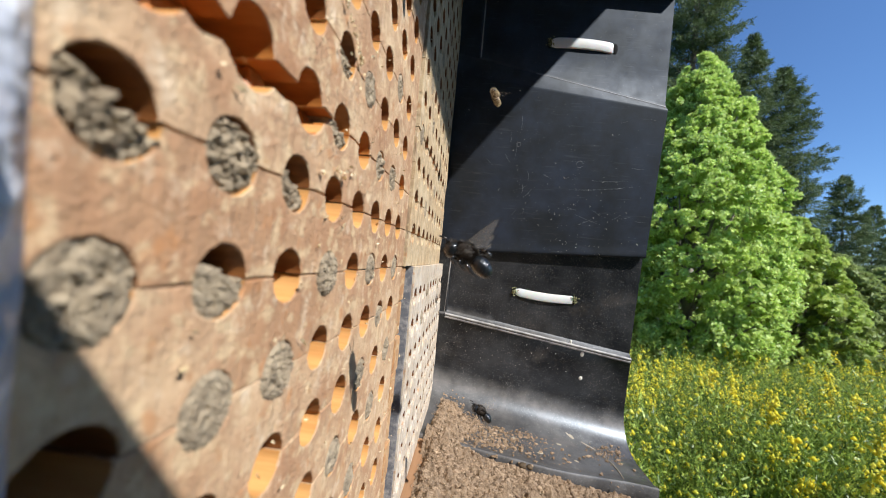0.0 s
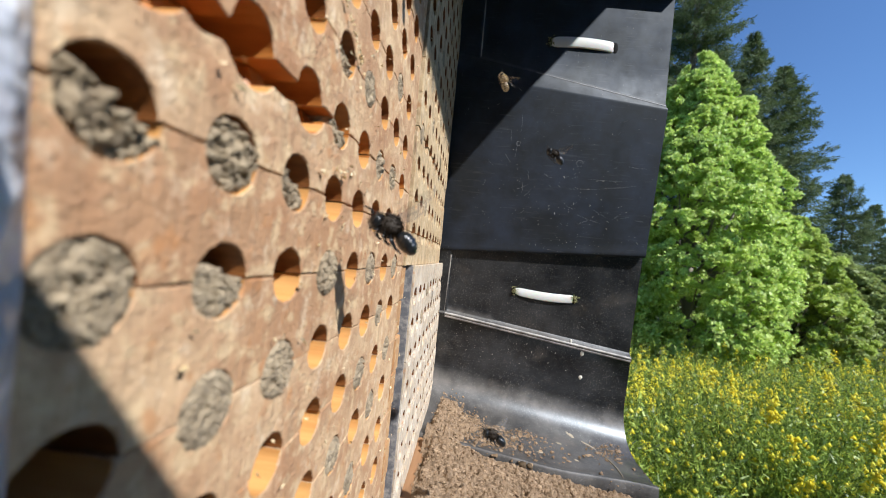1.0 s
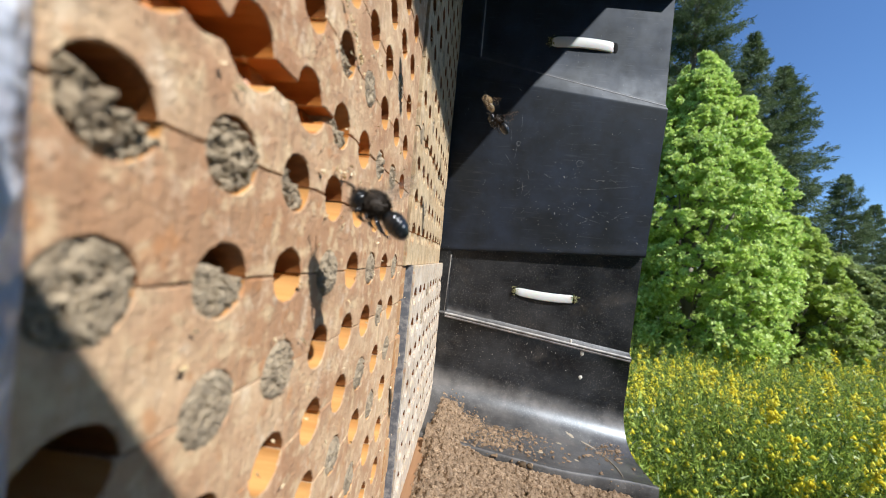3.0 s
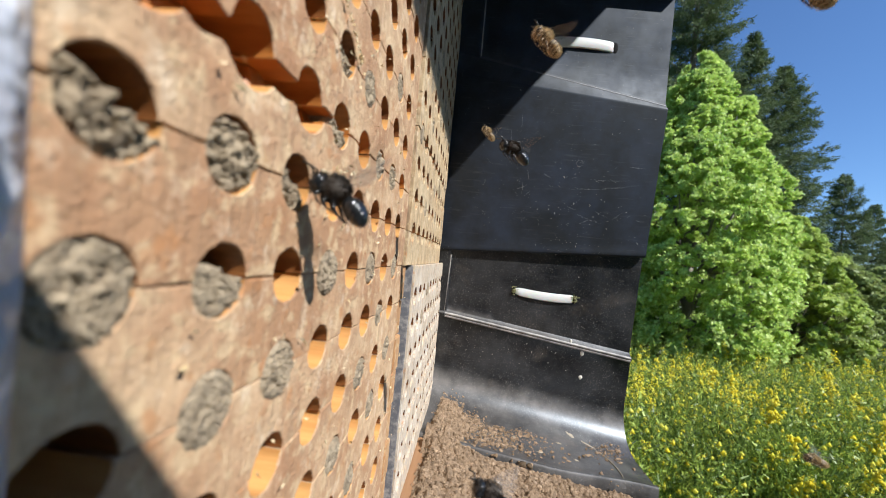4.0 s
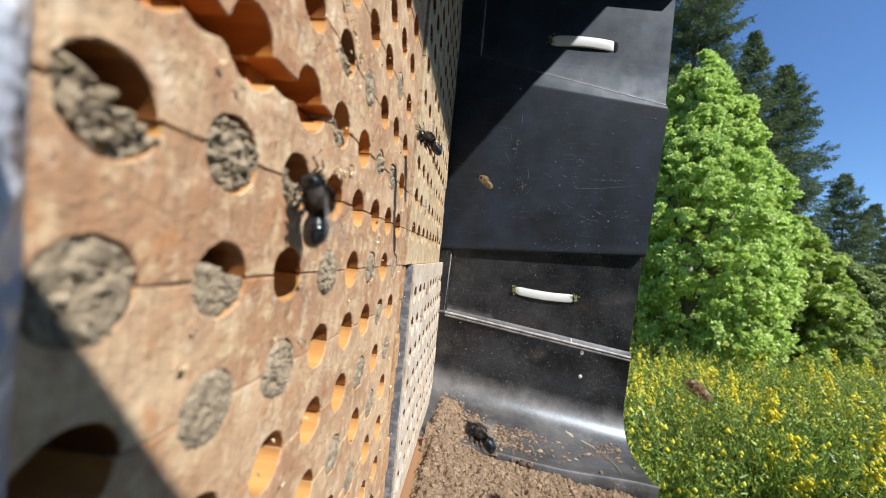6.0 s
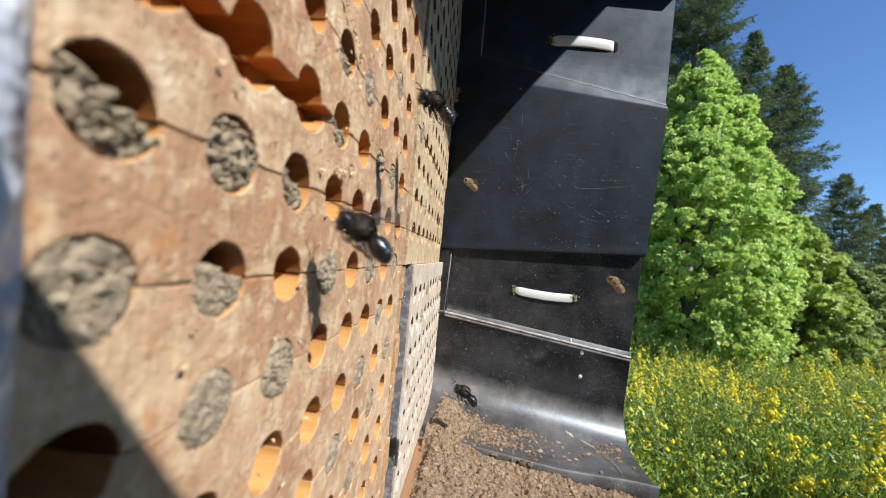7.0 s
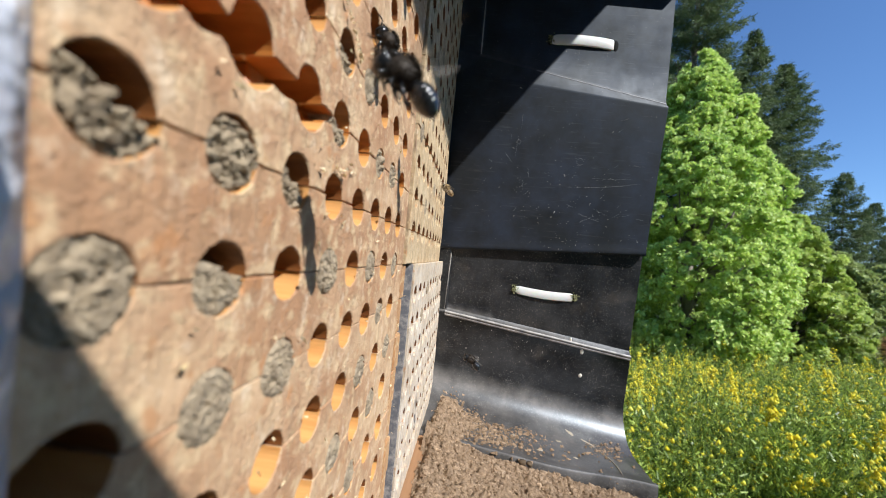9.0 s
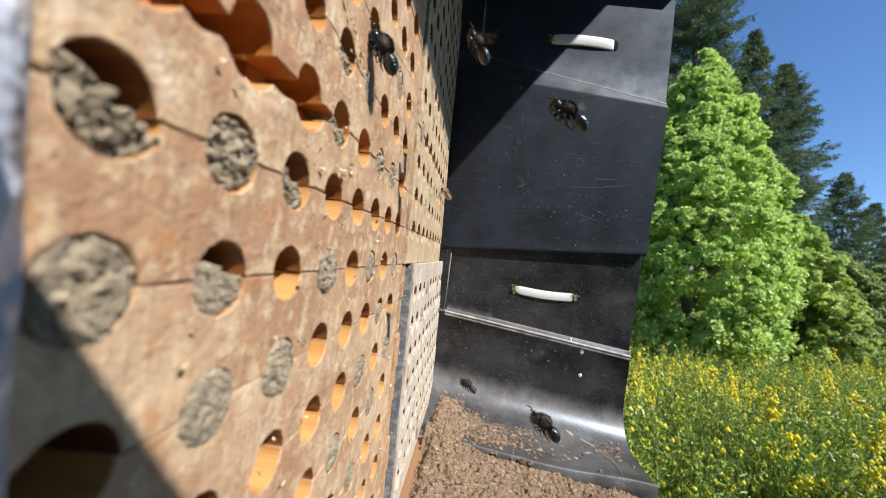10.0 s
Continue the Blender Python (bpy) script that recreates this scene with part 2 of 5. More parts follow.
HUSK = n.done(n.mix(n.noise(700, 4), (0.035, 0.022, 0.012), (0.15, 0.10, 0.05)), 0.8, n.noise(1800, 4), 0.8, 0.0005)
n = Nodes("smoky_wing")
n.done(n.mix(n.ramp(n.cells(900, feature="DISTANCE_TO_EDGE"), [(0.02, 0.0), (0.06, 1.0)]), (0.05, 0.04, 0.03), (0.34, 0.31, 0.28)), 0.22)
clear = n.tree.nodes.new("ShaderNodeBsdfTransparent")
half = n.tree.nodes.new("ShaderNodeMixShader")
half.inputs[0].default_value = 0.22
n.tree.links.new(clear.outputs[0], half.inputs[1])
n.tree.links.new(n.bsdf.outputs[0], half.inputs[2])
n.tree.links.new(half.outputs[0], n.out.inputs["Surface"])
WING = n.mat


# ---- mesh helpers ----
def mesh_of(name, verts, faces, mats, smooth=False, which=None):
    me = bpy.data.meshes.new(name)
    me.from_pydata([tuple(v) for v in verts], [], [tuple(f) for f in faces])
    for m in mats:
        me.materials.append(m)
    if which is not None:
        me.polygons.foreach_set("material_index", which)
    if smooth:
        me.polygons.foreach_set("use_smooth", [True] * len(me.polygons))
    me.update()
    return me


def under(name, me, parent=None, label="", at=None):
    ob = new(name, me)
    if parent:
        ob.parent = parent
    if at is not None:
        ob.matrix_basis = at
    if label:
        ob["label"] = label
    return ob


def part(name, bm, material, parent, label="", smooth=False, at=None):
    me = bpy.data.meshes.new(name)
    bm.to_mesh(me)
    bm.free()
    me.materials.append(material)
    if smooth:
        me.polygons.foreach_set("use_smooth", [True] * len(me.polygons))
    return under(name, me, parent, label, at)


def box_bm(x0, x1, y0, y1, z0, z1, bevel=0.0):
    bm = bmesh.new()
    bmesh.ops.create_cube(bm, size=1.0)
    for v in bm.verts:
        v.co = Vector(((x0 + x1) / 2 + v.co.x * (x1 - x0), (y0 + y1) / 2 + v.co.y * (y1 - y0), (z0 + z1) / 2 + v.co.z * (z1 - z0)))
    if bevel:
        bmesh.ops.bevel(bm, geom=bm.edges[:], offset=bevel, segments=2, affect="EDGES")
    return bm


def grid_faces(nu, nv, close=False):
    f = []
    for i in range(nu - 1):
        for j in range(nv if close else nv - 1):
            k = (j + 1) % nv
            f.append((i * nv + j, i * nv + k, (i + 1) * nv + k, (i + 1) * nv + j))
    return f


def tube(points, radii, sides=6):
    """Verts and faces of a tapered tube along points."""
    vs, pts = [], [Vector(p) for p in points]
    for i, p in enumerate(pts):
        d = (pts[min(i + 1, len(pts) - 1)] - pts[max(i - 1, 0)]).normalized()
        a = d.orthogonal().normalized()
        b = d.cross(a)
        for k in range(sides):
            w = 2 * math.pi * k / sides
            vs.append(p + (a * math.cos(w) + b * math.sin(w)) * radii[i])
    fs = grid_faces(len(pts), sides, True)
    fs.append(tuple(range(sides))[::-1])
    fs.append(tuple(range((len(pts) - 1) * sides, len(pts) * sides)))
    return vs, fs


def merged(pieces):
    vs, fs = [], []
    for v, f in pieces:
        o = len(vs)
        vs.extend(v)
        fs.extend(tuple(i + o for i in q) for q in f)
    return vs, fs


def smooth_step(a, b, x):
    t = min(1, max(0, (x - a) / (b - a)))
    return t * t * (3 - 2 * t)


# ---- ground ----
GROUND_Z = -1.75


def ground_height(x, y):
    return GROUND_Z - 0.13 * min(10.0, max(0.0, y)) + 0.06 * math.sin(x * 0.7) * math.cos(y * 0.5)


steps = [-3000, -600, -150, -60, -25, -12, -6, -3, -1.5, 0, 1.5, 3, 4.5, 6, 7.5, 9, 10.5, 12, 15, 18, 22, 27, 34, 45, 60, 90, 150, 300, 900, 3000]
gv = [(x, y, ground_height(x, y)) for x in steps for y in steps]
tagged(under("ground", mesh_of("ground", gv, grid_faces(len(steps), len(steps)), [GROUND], True)), "rough green meadow ground sloping away under the broom", "ground", kind="structure")

# ---- nesting blocks: stacked wooden trays with half-round grooves on both sides ----
PITCH, ROW, BORE_R = 0.01385, 0.01378, 0.0040
COL0, ROW0 = 0.0228, 0.00885
DEEP = 0.10


def outline(y0, y1, zb, zt, cols, rng, wear=None, bottom=True, top=True, tooth=None):
    """The tray's front outline, once round: y, z, whether in a groove, and z without chipping.
    cols: the grooves' middles below and above, a pair (middle, radius) where a groove is broken wider."""
    def edge(z, sign, notches, cols):
        flat = [(y0 + (y1 - y0) * i / 40, z + rng.uniform(-0.00012, 0.00012)) for i in range(41)]
        run = [(y, h, False, h) for y, h in flat]
        if notches:
            for c in cols:
                broken = isinstance(c, tuple)
                mid, r = c if broken else (c, BORE_R * rng.uniform(0.95, 1.04))
                cy = mid + rng.uniform(-0.00025, 0.00025)
                run = [p for p in run if abs(p[0] - cy) > r + 0.0004]
                for k in range(21):
                    a = math.pi * k / 20
                    h = z + sign * r * math.sin(a) * rng.uniform(0.985, 1.015)
                    run.append((cy - r * math.cos(a), h, True, z + sign * min(abs(h - z), BORE_R) if broken else h))
            run.sort()
        return [p for p in run if y0 <= p[0] <= y1]

    low = [(y, z + (tooth(y) if tooth and not g else 0), g, q) for y, z, g, q in edge(zb, 1, bottom, cols[0])]
    high = [(y, min(z, zt - wear(y) + rng.uniform(-0.00015, 0.00015)) if wear else z, g, q) for y, z, g, q in edge(zt, -1, top, cols[1])]
    return low + high[::-1]


def tray(parent, y0, y1, zb, zt, cols, rng, face, x=0.0, wear=None, bottom=True, top=True, bore=None, tooth=None, seam=0.00009):
    pts = outline(y0, y1, zb + seam, zt - seam, cols, rng, wear, bottom, top, tooth)
    m = len(pts)
    inner = []
    for i, (y, z, g, q) in enumerate(pts):
        a, b = pts[i - 1], pts[(i + 1) % m]
        d = Vector((b[0] - a[0], b[1] - a[1]))
        d = d.normalized() if d.length > 1e-9 else Vector((1, 0))
        w = rng.uniform(0.00006, 0.00028)
        inner.append((y - d.y * w, z + d.x * w))
    x += rng.uniform(-0.00025, 0.00025)
    v = [(x, y, z) for y, z in inner] + [(x - rng.uniform(0.0001, 0.0003), y, z) for y, z, g, q in pts]
    v += [(x - 0.0035 - rng.uniform(0, 0.0006), y, z) for y, z, g, q in pts] + [(x - 0.0046, y, q) for y, z, g, q in pts] + [(x - DEEP, y, q) for y, z, g, q in pts]
    f, w = [tuple(range(m))], [0]
    for i in range(m):
        j = (i + 1) % m
        for k in range(4):
            f.append((k * m + i, (k + 1) * m + i, (k + 1) * m + j, k * m + j))
            # 1 is the shaded roof tone, 3 the sunlit floor tone of a bore.
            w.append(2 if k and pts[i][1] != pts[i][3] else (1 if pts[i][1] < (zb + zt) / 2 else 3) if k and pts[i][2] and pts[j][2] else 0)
    return under("tray", mesh_of("tray", v, f, [face, bore or BORE_ROOF, AMBER, BORE_FLOOR if face is WOOD else face], False, w), parent)


def block(label, y0, y1, n0, n1, cols, face, seed, x=0.0, special=False):
    rng = random.Random(seed)
    thing = tagged(new("nesting_block"), label, "nesting block", "stacked wooden nesting blocks")
    for k in range(n0, n1):
        zb, zt = ROW0 + ROW * k, ROW0 + ROW * (k + 1)
        wear = tooth = None
        pair = [cols, cols]
        if special and k == 1:
            tooth = lambda y: 0.0004 * math.sin(y * 900) * (1 - smooth_step(0.050, 0.066, y))
            pair[0] = [c + 0.0010 * (1 - smooth_step(0.050, 0.080, c)) for c in cols]
        if special and k == -1:
            pair[1] = [cols[0] + 0.0006] + cols[1:]
        if special and k == 0:
            pair[0] = [cols[0] + 0.0006] + cols[1:]
            wear = lambda y: 0.0033 * (1 - smooth_step(0.046, 0.072, y)) + 0.0003 * math.sin(y * 1300) * (1 - smooth_step(0.044, 0.060, y))
            pair[1] = [(c + 0.0014, 0.0053) if c < 0.055 else c for c in cols]
        # Bores of the tray over the chip take the brighter amber: a painted glow.
        tray(thing, y0, y1, zb, zt, pair, rng, face, x, wear, k > n0, k < n1 - 1, AMBER if special and k == 1 else None, tooth, 0.00015 if special and k in (0, -1) else 0.00009)
    return thing


COLS1 = [COL0 + PITCH * k for k in range(8)]
COLS2 = [0.1455 + PITCH * k for k in range(9)]
COLS3 = [0.1585 + PITCH * k for k in range(10)]
block("weathered tan wooden trays stacked into a block of bored nesting holes", 0.0158, 0.1335, -9, 14, COLS1, WOOD, 3, 0.0, True)
block("yellowish wooden tray block with small nesting holes beside a plastic wall", 0.1365, 0.2660, -1, 14, COLS2, WOOD_YELLOW, 5, 0.0008)
block("bleached pale wooden tray block with small nesting holes over mud", 0.1510, 0.2920, -9, -1, COLS3, WOOD_PALE, 7, 0.0022)

# tray ends that show in the slot between the lower blocks, and the plank under them
ends = tagged(new("side_batten"), "orange-brown wooden batten standing between two nesting blocks", "batten")
for k in range(-9, -1):
    part("batten_piece", box_bm(-0.06, -0.0006 + 0.0004 * (k % 3), 0.1342, 0.1425, ROW0 + ROW * k + 0.0002, ROW0 + ROW * (k + 1) - 0.0002, 0.0004), WOOD_ORANGE, ends)
tagged(part("base_plank", box_bm(-0.10, 0.0080, 0.0, 0.294, -0.1252, -0.1155, 0.0010), PLANK, None), "brown wooden plank carrying the nesting blocks", "plank")
# Black backing added so that the open slot looks as dark as its shade.
tagged(part("slot_backing", box_bm(-0.06, -0.0120, 0.1428, 0.1506, -0.1152, -0.0052), BLACK_PLAIN, None), "added black backing darkening the slot between nesting blocks", "strip")

tagged(part("edge_strip", box_bm(-0.0118, 0.0014, 0.1494, 0.1506, -0.1152, -0.0050, 0.0003), SLATE, None), "slate-grey chipped strip along the pale block's end", "strip")

# ---- mud plugs in the bores ----
def mud_plug(col_y, row_z, x, proud=0.0, rough=1.0, seed=0, way=90, reach=2.0, fine=False, r=BORE_R):
    """A lumpy disc of mud. Beyond reach (in radii) along way (degrees, 0 deeper along the tray, 90 up) it falls back into the bore."""
    rings, seg = (34, 92) if fine else (10, 26)
    vs = []
    cw, sw = math.cos(radians(way)), math.sin(radians(way))
    for i in range(rings + 2):
        for j in range(seg):
            a = 2 * math.pi * j / seg
            q = min(i, rings) / rings
            y, z = 1.09 * r * q * math.cos(a), 1.09 * r * q * math.sin(a)
            p = Vector((y, z, 0)) * 1000 + Vector((seed * 7.3, seed * 3.1, seed))
            w = p + Vector((noise.noise(p * 0.7), noise.noise(p * 0.7 + Vector((5, 5, 5))), 0)) * 0.8
            crack = 1 - abs(noise.noise(w * 1.05))
            h = noise.noise(w * 0.8) * 0.55 + abs(noise.noise(w * 1.3)) * 0.55 - 0.16 - max(0, crack - 0.91) * 9.0 + noise.noise(p * 4.0) * 0.20
            d = (y * cw + z * sw) / r + 0.20 * noise.noise(w * 0.8 + Vector((9, 2, 4)))
            drop = 0.0085 * smooth_step(reach, reach + 0.22, d)
            xx = x + proud + 0.00080 * rough * h - 0.0008 * q ** 8 - drop
            if i > rings:
                xx = x - 0.011
            vs.append((xx, col_y + y, row_z + z))
    ob = under("mud_plug", mesh_of("mud_plug", vs, grid_faces(rings + 2, seg, True), [MUD_PLUG], True))
    return tagged(ob, "", "mud plug", "mud plugs in the nesting holes")


def hole(k, r):
    return COL0 + PITCH * k, ROW0 - ROW * (r - 1)


PLUGS = [(0.058, 1, 0.0002, 2.2, 66, 0.05), (0, 2, 0.0002, 1.0, 90, 2.0), (1, 1, 0.0001, 2.2, 74, 0.70), (1, 2, 0.0, 0.9, 75, 0.22),
         (1, 3, 0.0003, 0.8, 90, 2.0), (2, 3, 0.0004, 1.2, 90, 2.0), (2, 1, -0.0004, 1.8, 55, -0.10), (3, 2, 0.0006, 1.0, 90, 2.0),
         (3, 0, -0.0002, 1.1, 75, -0.15), (4, -1, 0.0002, 1.2, 90, 2.0), (5, 0, 0.0, 2.2, 60, 0.8), (5, 2, 0.0002, 1.1, 90, 2.0),
         (6, 0, 0.0, 2.0, 90, 0.9), (7, 2, 0.0, 1.0, 90, 2.0), (5, 4, 0.0, 1.4, 90, 2.0), (4, 5, 0.0, 1.1, 90, 0.6), (6, 3, 0.0, 1.0, 90, 0.5),
         (3, -1, -0.0003, 1.1, 80, -0.2), (3, 6, 0.0, 1.2, 90, 2.0), (5, 6, 0.0, 1.0, 90, 2.0), (6, -2, 0.0, 1.0, 90, 2.0), (7, 4, 0.0, 1.0, 90, 2.0), (6, 5, 0.0, 1.0, 90, 2.0), (2, 5, 0.0, 1.0, 90, -0.6)]
for i, (k, r, proud, rough, way, reach) in enumerate(PLUGS):
    y, z = hole(k, r)
    ob = mud_plug(y, z, 0.0, proud, rough, i + 1, way, reach, k < 4)
    ob["label"] = "grey-brown dry mud plug sealing a nesting hole" if reach > 0.85 else "crumbled grey mud heap half closing a nesting hole"
rng = random.Random(12)
for cols, x, lo, hi in ((COLS2, 0.0008, -6, 2), (COLS3, 0.0022, 3, 9)):
    for r in range(lo, hi):
        for y in cols:
            if rng.random() < 0.16:
                mud_plug(y, ROW0 - ROW * (r - 1), x, 0.0002, 1.0, rng.random() * 50)["label"] = "small dry mud plug in a far nesting hole"

# fine flakes and crumbs stuck on the wood
FLAKE_SPOTS = ((0.058, 0.0127), (0.0664, 0.0152), (0.0701, 0.015), (0.065, 0.0127), (0.0669, 0.0057), (0.0788, 0.0142), (0.0579, 0.0037), (0.0942, 0.0036))
vs, fs = [], []
for i in range(420):
    y, z = rng.uniform(0.03, 0.26), rng.uniform(-0.09, 0.10)
    if rng.random() < 0.14:
        z = rng.uniform(0.036, 0.052)
        y = 0.0628 + 1.75 * (0.0416 - z) + rng.gauss(0, 0.0004)
    s, a = rng.uniform(0.00012, 0.00042), rng.uniform(0, 6.3)
    if i < 20:
        cy, cz = FLAKE_SPOTS[i % 8]
        y, z, s = cy + rng.gauss(0, 0.0020), cz + rng.gauss(0, 0.0016), rng.uniform(0.0002, 0.00045)
    o = len(vs)
    for q in range(4):
        w = a + q * math.pi / 2
        l = s * (1.9 if q % 2 else 0.6)
        vs.append((0.0004 + rng.uniform(0, 0.0007), y + l * math.cos(w), z + l * math.sin(w)))
    vs.append((0.0003, y, z))
    fs += [(o, o + 1, o + 2), (o, o + 2, o + 3), (o, o + 4, o + 1), (o + 1, o + 4, o + 2), (o + 2, o + 4, o + 3), (o + 3, o + 4, o)]
tagged(under("wood_flakes", mesh_of("wood_flakes", vs, fs, [FLAKE])), "pale wood flakes and pollen crumbs sticking to the trays", "flakes", kind="stuff")


# ---- black plastic crates round the blocks ----
def wall_y(z):
    return 0.284 - 0.123 * z


XS = [-0.03, -0.01, 0.0, 0.004, 0.0060, 0.0074, 0.0076, 0.0084, 0.0086, 0.011, 0.014, 0.0163, 0.0165, 0.0172, 0.0174, 0.023] + [0.03 + 0.125 * i / 18 for i in range(19)]


def loft(profile, xs):
    """Verts and faces of a panel: profile(x) gives (y, z) points, as many for every x."""
    rows = [profile(x) for x in xs]
    vs = [(x, y, z) for x, row in zip(xs, rows) for y, z in row]
    return vs, grid_faces(len(xs), len(rows[0]))


def panel(name, vs, fs, parent, mat=None, thick=0.0028):
    ob = under(name, mesh_of(name, vs, fs, [mat or BLACK], True), parent)
    m = ob.modifiers.new("thickness", "SOLIDIFY")
    m.thickness, m.offset = thick, -1
    ob.data.set_sharp_from_angle(angle=radians(40))
    rim = bmesh.new()
    rim.from_mesh(ob.data)
    for e in rim.edges:
        if e.is_boundary:
            e.smooth = False
    rim.to_mesh(ob.data)
    rim.free()
    return ob


def floor_z(x):
    return -0.114 - 0.125 * x


def lip_z(x):
    return 0.0062 + 0.052 * x


def lower_ridge_z(x):
    return -0.0450 - 0.1375 * max(0, x - 0.008)


def lower_profile(x):
    deep = (0.0021 + 0.011 * x) * smooth_step(0.0075, 0.0085, x)
    zr = lower_ridge_z(x)
    lip = lip_z(x)
    p = [(lip + 0.006, -0.0060), (lip + 0.0008, -0.0060), (lip - 0.0002, -deep)]
    p += [(lip - 0.0002 + (zr + 0.004 - lip + 0.0002) * t, -deep) for t in (0.3, 0.6, 0.85)]
    p += [(zr + 0.0035, -deep), (zr + 0.0015, -deep * 0.4), (zr + 0.0006, 0.0012), (zr - 0.0006, 0.0016), (zr - 0.0020, 0.0012), (zr - 0.0035, 0.0)]
    zf = floor_z(x)
    r = 0.031
    zs = zf + r
    p += [(zr - 0.0035 + (zs - zr + 0.0035) * t, 0.0) for t in (0.35, 0.7, 1.0)]
    pts = [(wall_y(z) - off, z) for z, off in p]
    y0 = wall_y(zs)
    for k in range(1, 11):
        a = math.pi / 2 * k / 10
        pts.append((y0 + 0.004 * math.sin(a) - r * (1 - math.cos(a)), zs - r * math.sin(a)))
    y1 = pts[-1][0]
    front = 0.2275 + 0.011 * smooth_step(0.08, 0.155, x)
    for t in (0.33, 0.66, 1.0):
        pts.append((y1 + (front + 0.006 - y1) * t, zf))
    pts += [(front + 0.003, zf + 0.0016), (front + 0.0008, zf + 0.0016), (front, zf + 0.0004), (front, zf - 0.010)]
    return pts


def upper_ridge_z(x):
    return 0.1555 - 0.203 * x


def upper_profile(x):
    """Recessed panel above, a slanting facet that narrows outwards, then the plain wall down to the lip."""
    deep = 0.0020 * smooth_step(0.0164, 0.0173, x)
    zr = upper_ridge_z(x)
    facet = min(zr - 0.0030, 0.1390 - 0.12 * x)
    back = 0.10 * smooth_step(0.0164, 0.0173, x)
    p = [(z, -deep - back * (z - zr - 0.0035)) for z in (0.225, 0.195, 0.18, zr + 0.004 + (0.18 - zr - 0.004) * 0.5)] + [(zr + 0.0030, -deep), (zr + 0.0010, -deep * 0.4), (zr, 0.0),
         (zr - 0.0008, 0.0004), (facet + 0.0008, 0.0031), (facet, 0.0033), (facet - 0.0012, 0.0033)]
    low = lip_z(x)
    top = facet - 0.0012
    p += [(top + (low + 0.010 - top) * t, 0.0033 - 0.0024 * t) for t in (0.25, 0.5, 0.75, 1.0)]
    p += [(low + 0.003, 0.0009), (low + 0.001, 0.0012), (low, 0.0009), (low - 0.0006, 0.0002), (low - 0.0006, -0.0025)]
    return [(wall_y(z) - off, z) for z, off in p]


def top_profile(x):
    low = 0.2068 - 0.012 * x
    p = [(0.36, 0.0), (0.30, 0.001), (0.24, -0.004), (low + 0.003, -0.0036), (low, -0.0032), (low - 0.0006, -0.0036), (low - 0.0006, -0.0090)]
    return [(wall_y(z) - off, z) for z, off in p]


def ridge_strip(parent, xs, zr, off, tail=0.0018, mat=None):
    """The pale crest that runs along a moulded edge."""
    vs = []
    for x in xs:
        for dz, o in ((0.0010, off - 0.0006), (0.0006, off + 0.0002), (-0.0002, off + 0.0005), (-0.7 * tail, off + 0.0002 + 0.28 * (tail - 0.0018)), (-tail, off - 0.0006 + 0.3 * (tail - 0.0018))):
            z = zr(x) + dz
            vs.append((x, wall_y(z) - o, z))
    return under("worn_ridge", mesh_of("worn_ridge", vs, grid_faces(len(xs), 5), [mat or RIDGE], True), parent, "pale grey moulded ridge")


crate_low = tagged(new("plastic_crate"), "black moulded plastic crate wall with a muddy curved floor", "crate", "stacked black crates")
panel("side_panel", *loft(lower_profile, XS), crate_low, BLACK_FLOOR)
for drop, off in ((0.0004, 0.0016), (0.0024, 0.0012)):
    ridge_strip(crate_low, [0.0072 + 0.1473 * i / 24 for i in range(25)], lambda x: lower_ridge_z(x) + 0.0004 - drop, off, 0.0013)
vs = []
for i in range(20):
    z = -0.0445 + 0.047 * i / 19
    for dx, o in ((-0.0004, -0.0004), (0.0, 0.0004), (0.0005, -0.0004)):
        vs.append((0.0064 + 0.0018 * i / 19 + dx + 0.0012 * (1 - smooth_step(-0.0455, -0.0405, z)) ** 2, wall_y(z) - o, z))
under("worn_ridge", mesh_of("worn_ridge", vs, grid_faces(20, 3), [RIDGE], True), crate_low, "pale grey moulded ridge")
crate_mid = tagged(new("plastic_crate"), "scratched black plastic crate wall with a recessed panel", "crate", "stacked black crates")
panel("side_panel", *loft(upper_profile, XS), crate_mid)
# Painted crest highlight, laid only along the sunlit stretch of the ridge.
ridge_strip(crate_mid, [0.060 + 0.0945 * i / 24 for i in range(25)], upper_ridge_z, -0.0002, 0.0014, RIDGE_HIGHLIGHT)
vs = []
for i in range(20):
    z = 0.153 + 0.046 * i / 19
    for dx, o in ((-0.0004, -0.0004), (0.0, 0.0004), (0.0005, -0.0004)):
        vs.append((0.0178 + dx, wall_y(z) - o, z))
under("worn_ridge", mesh_of("worn_ridge", vs, grid_faces(20, 3), [RIDGE], True), crate_mid, "pale grey moulded ridge")
crate_top = tagged(new("plastic_crate"), "black plastic crate on top of the stack in shade", "crate", "stacked black crates")
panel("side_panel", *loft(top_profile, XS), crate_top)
for thing, z0, z1 in ((crate_low, -0.150, 0.0), (crate_mid, 0.0005, 0.1985), (crate_top, 0.1990, 0.358)):
    part("back_panel", box_bm(-0.135, -0.115, -0.135, 0.33, z0, z1, 0.002), BLACK_PLAIN, thing)
    part("near_panel", box_bm(-0.113, 0.155, -0.135, -0.130, z0, z1, 0.001), BLACK_PLAIN, thing)
part("floor_panel", box_bm(-0.113, 0.160, -0.128, 0.31, -0.156, -0.150, 0.001), BLACK_PLAIN, crate_low)
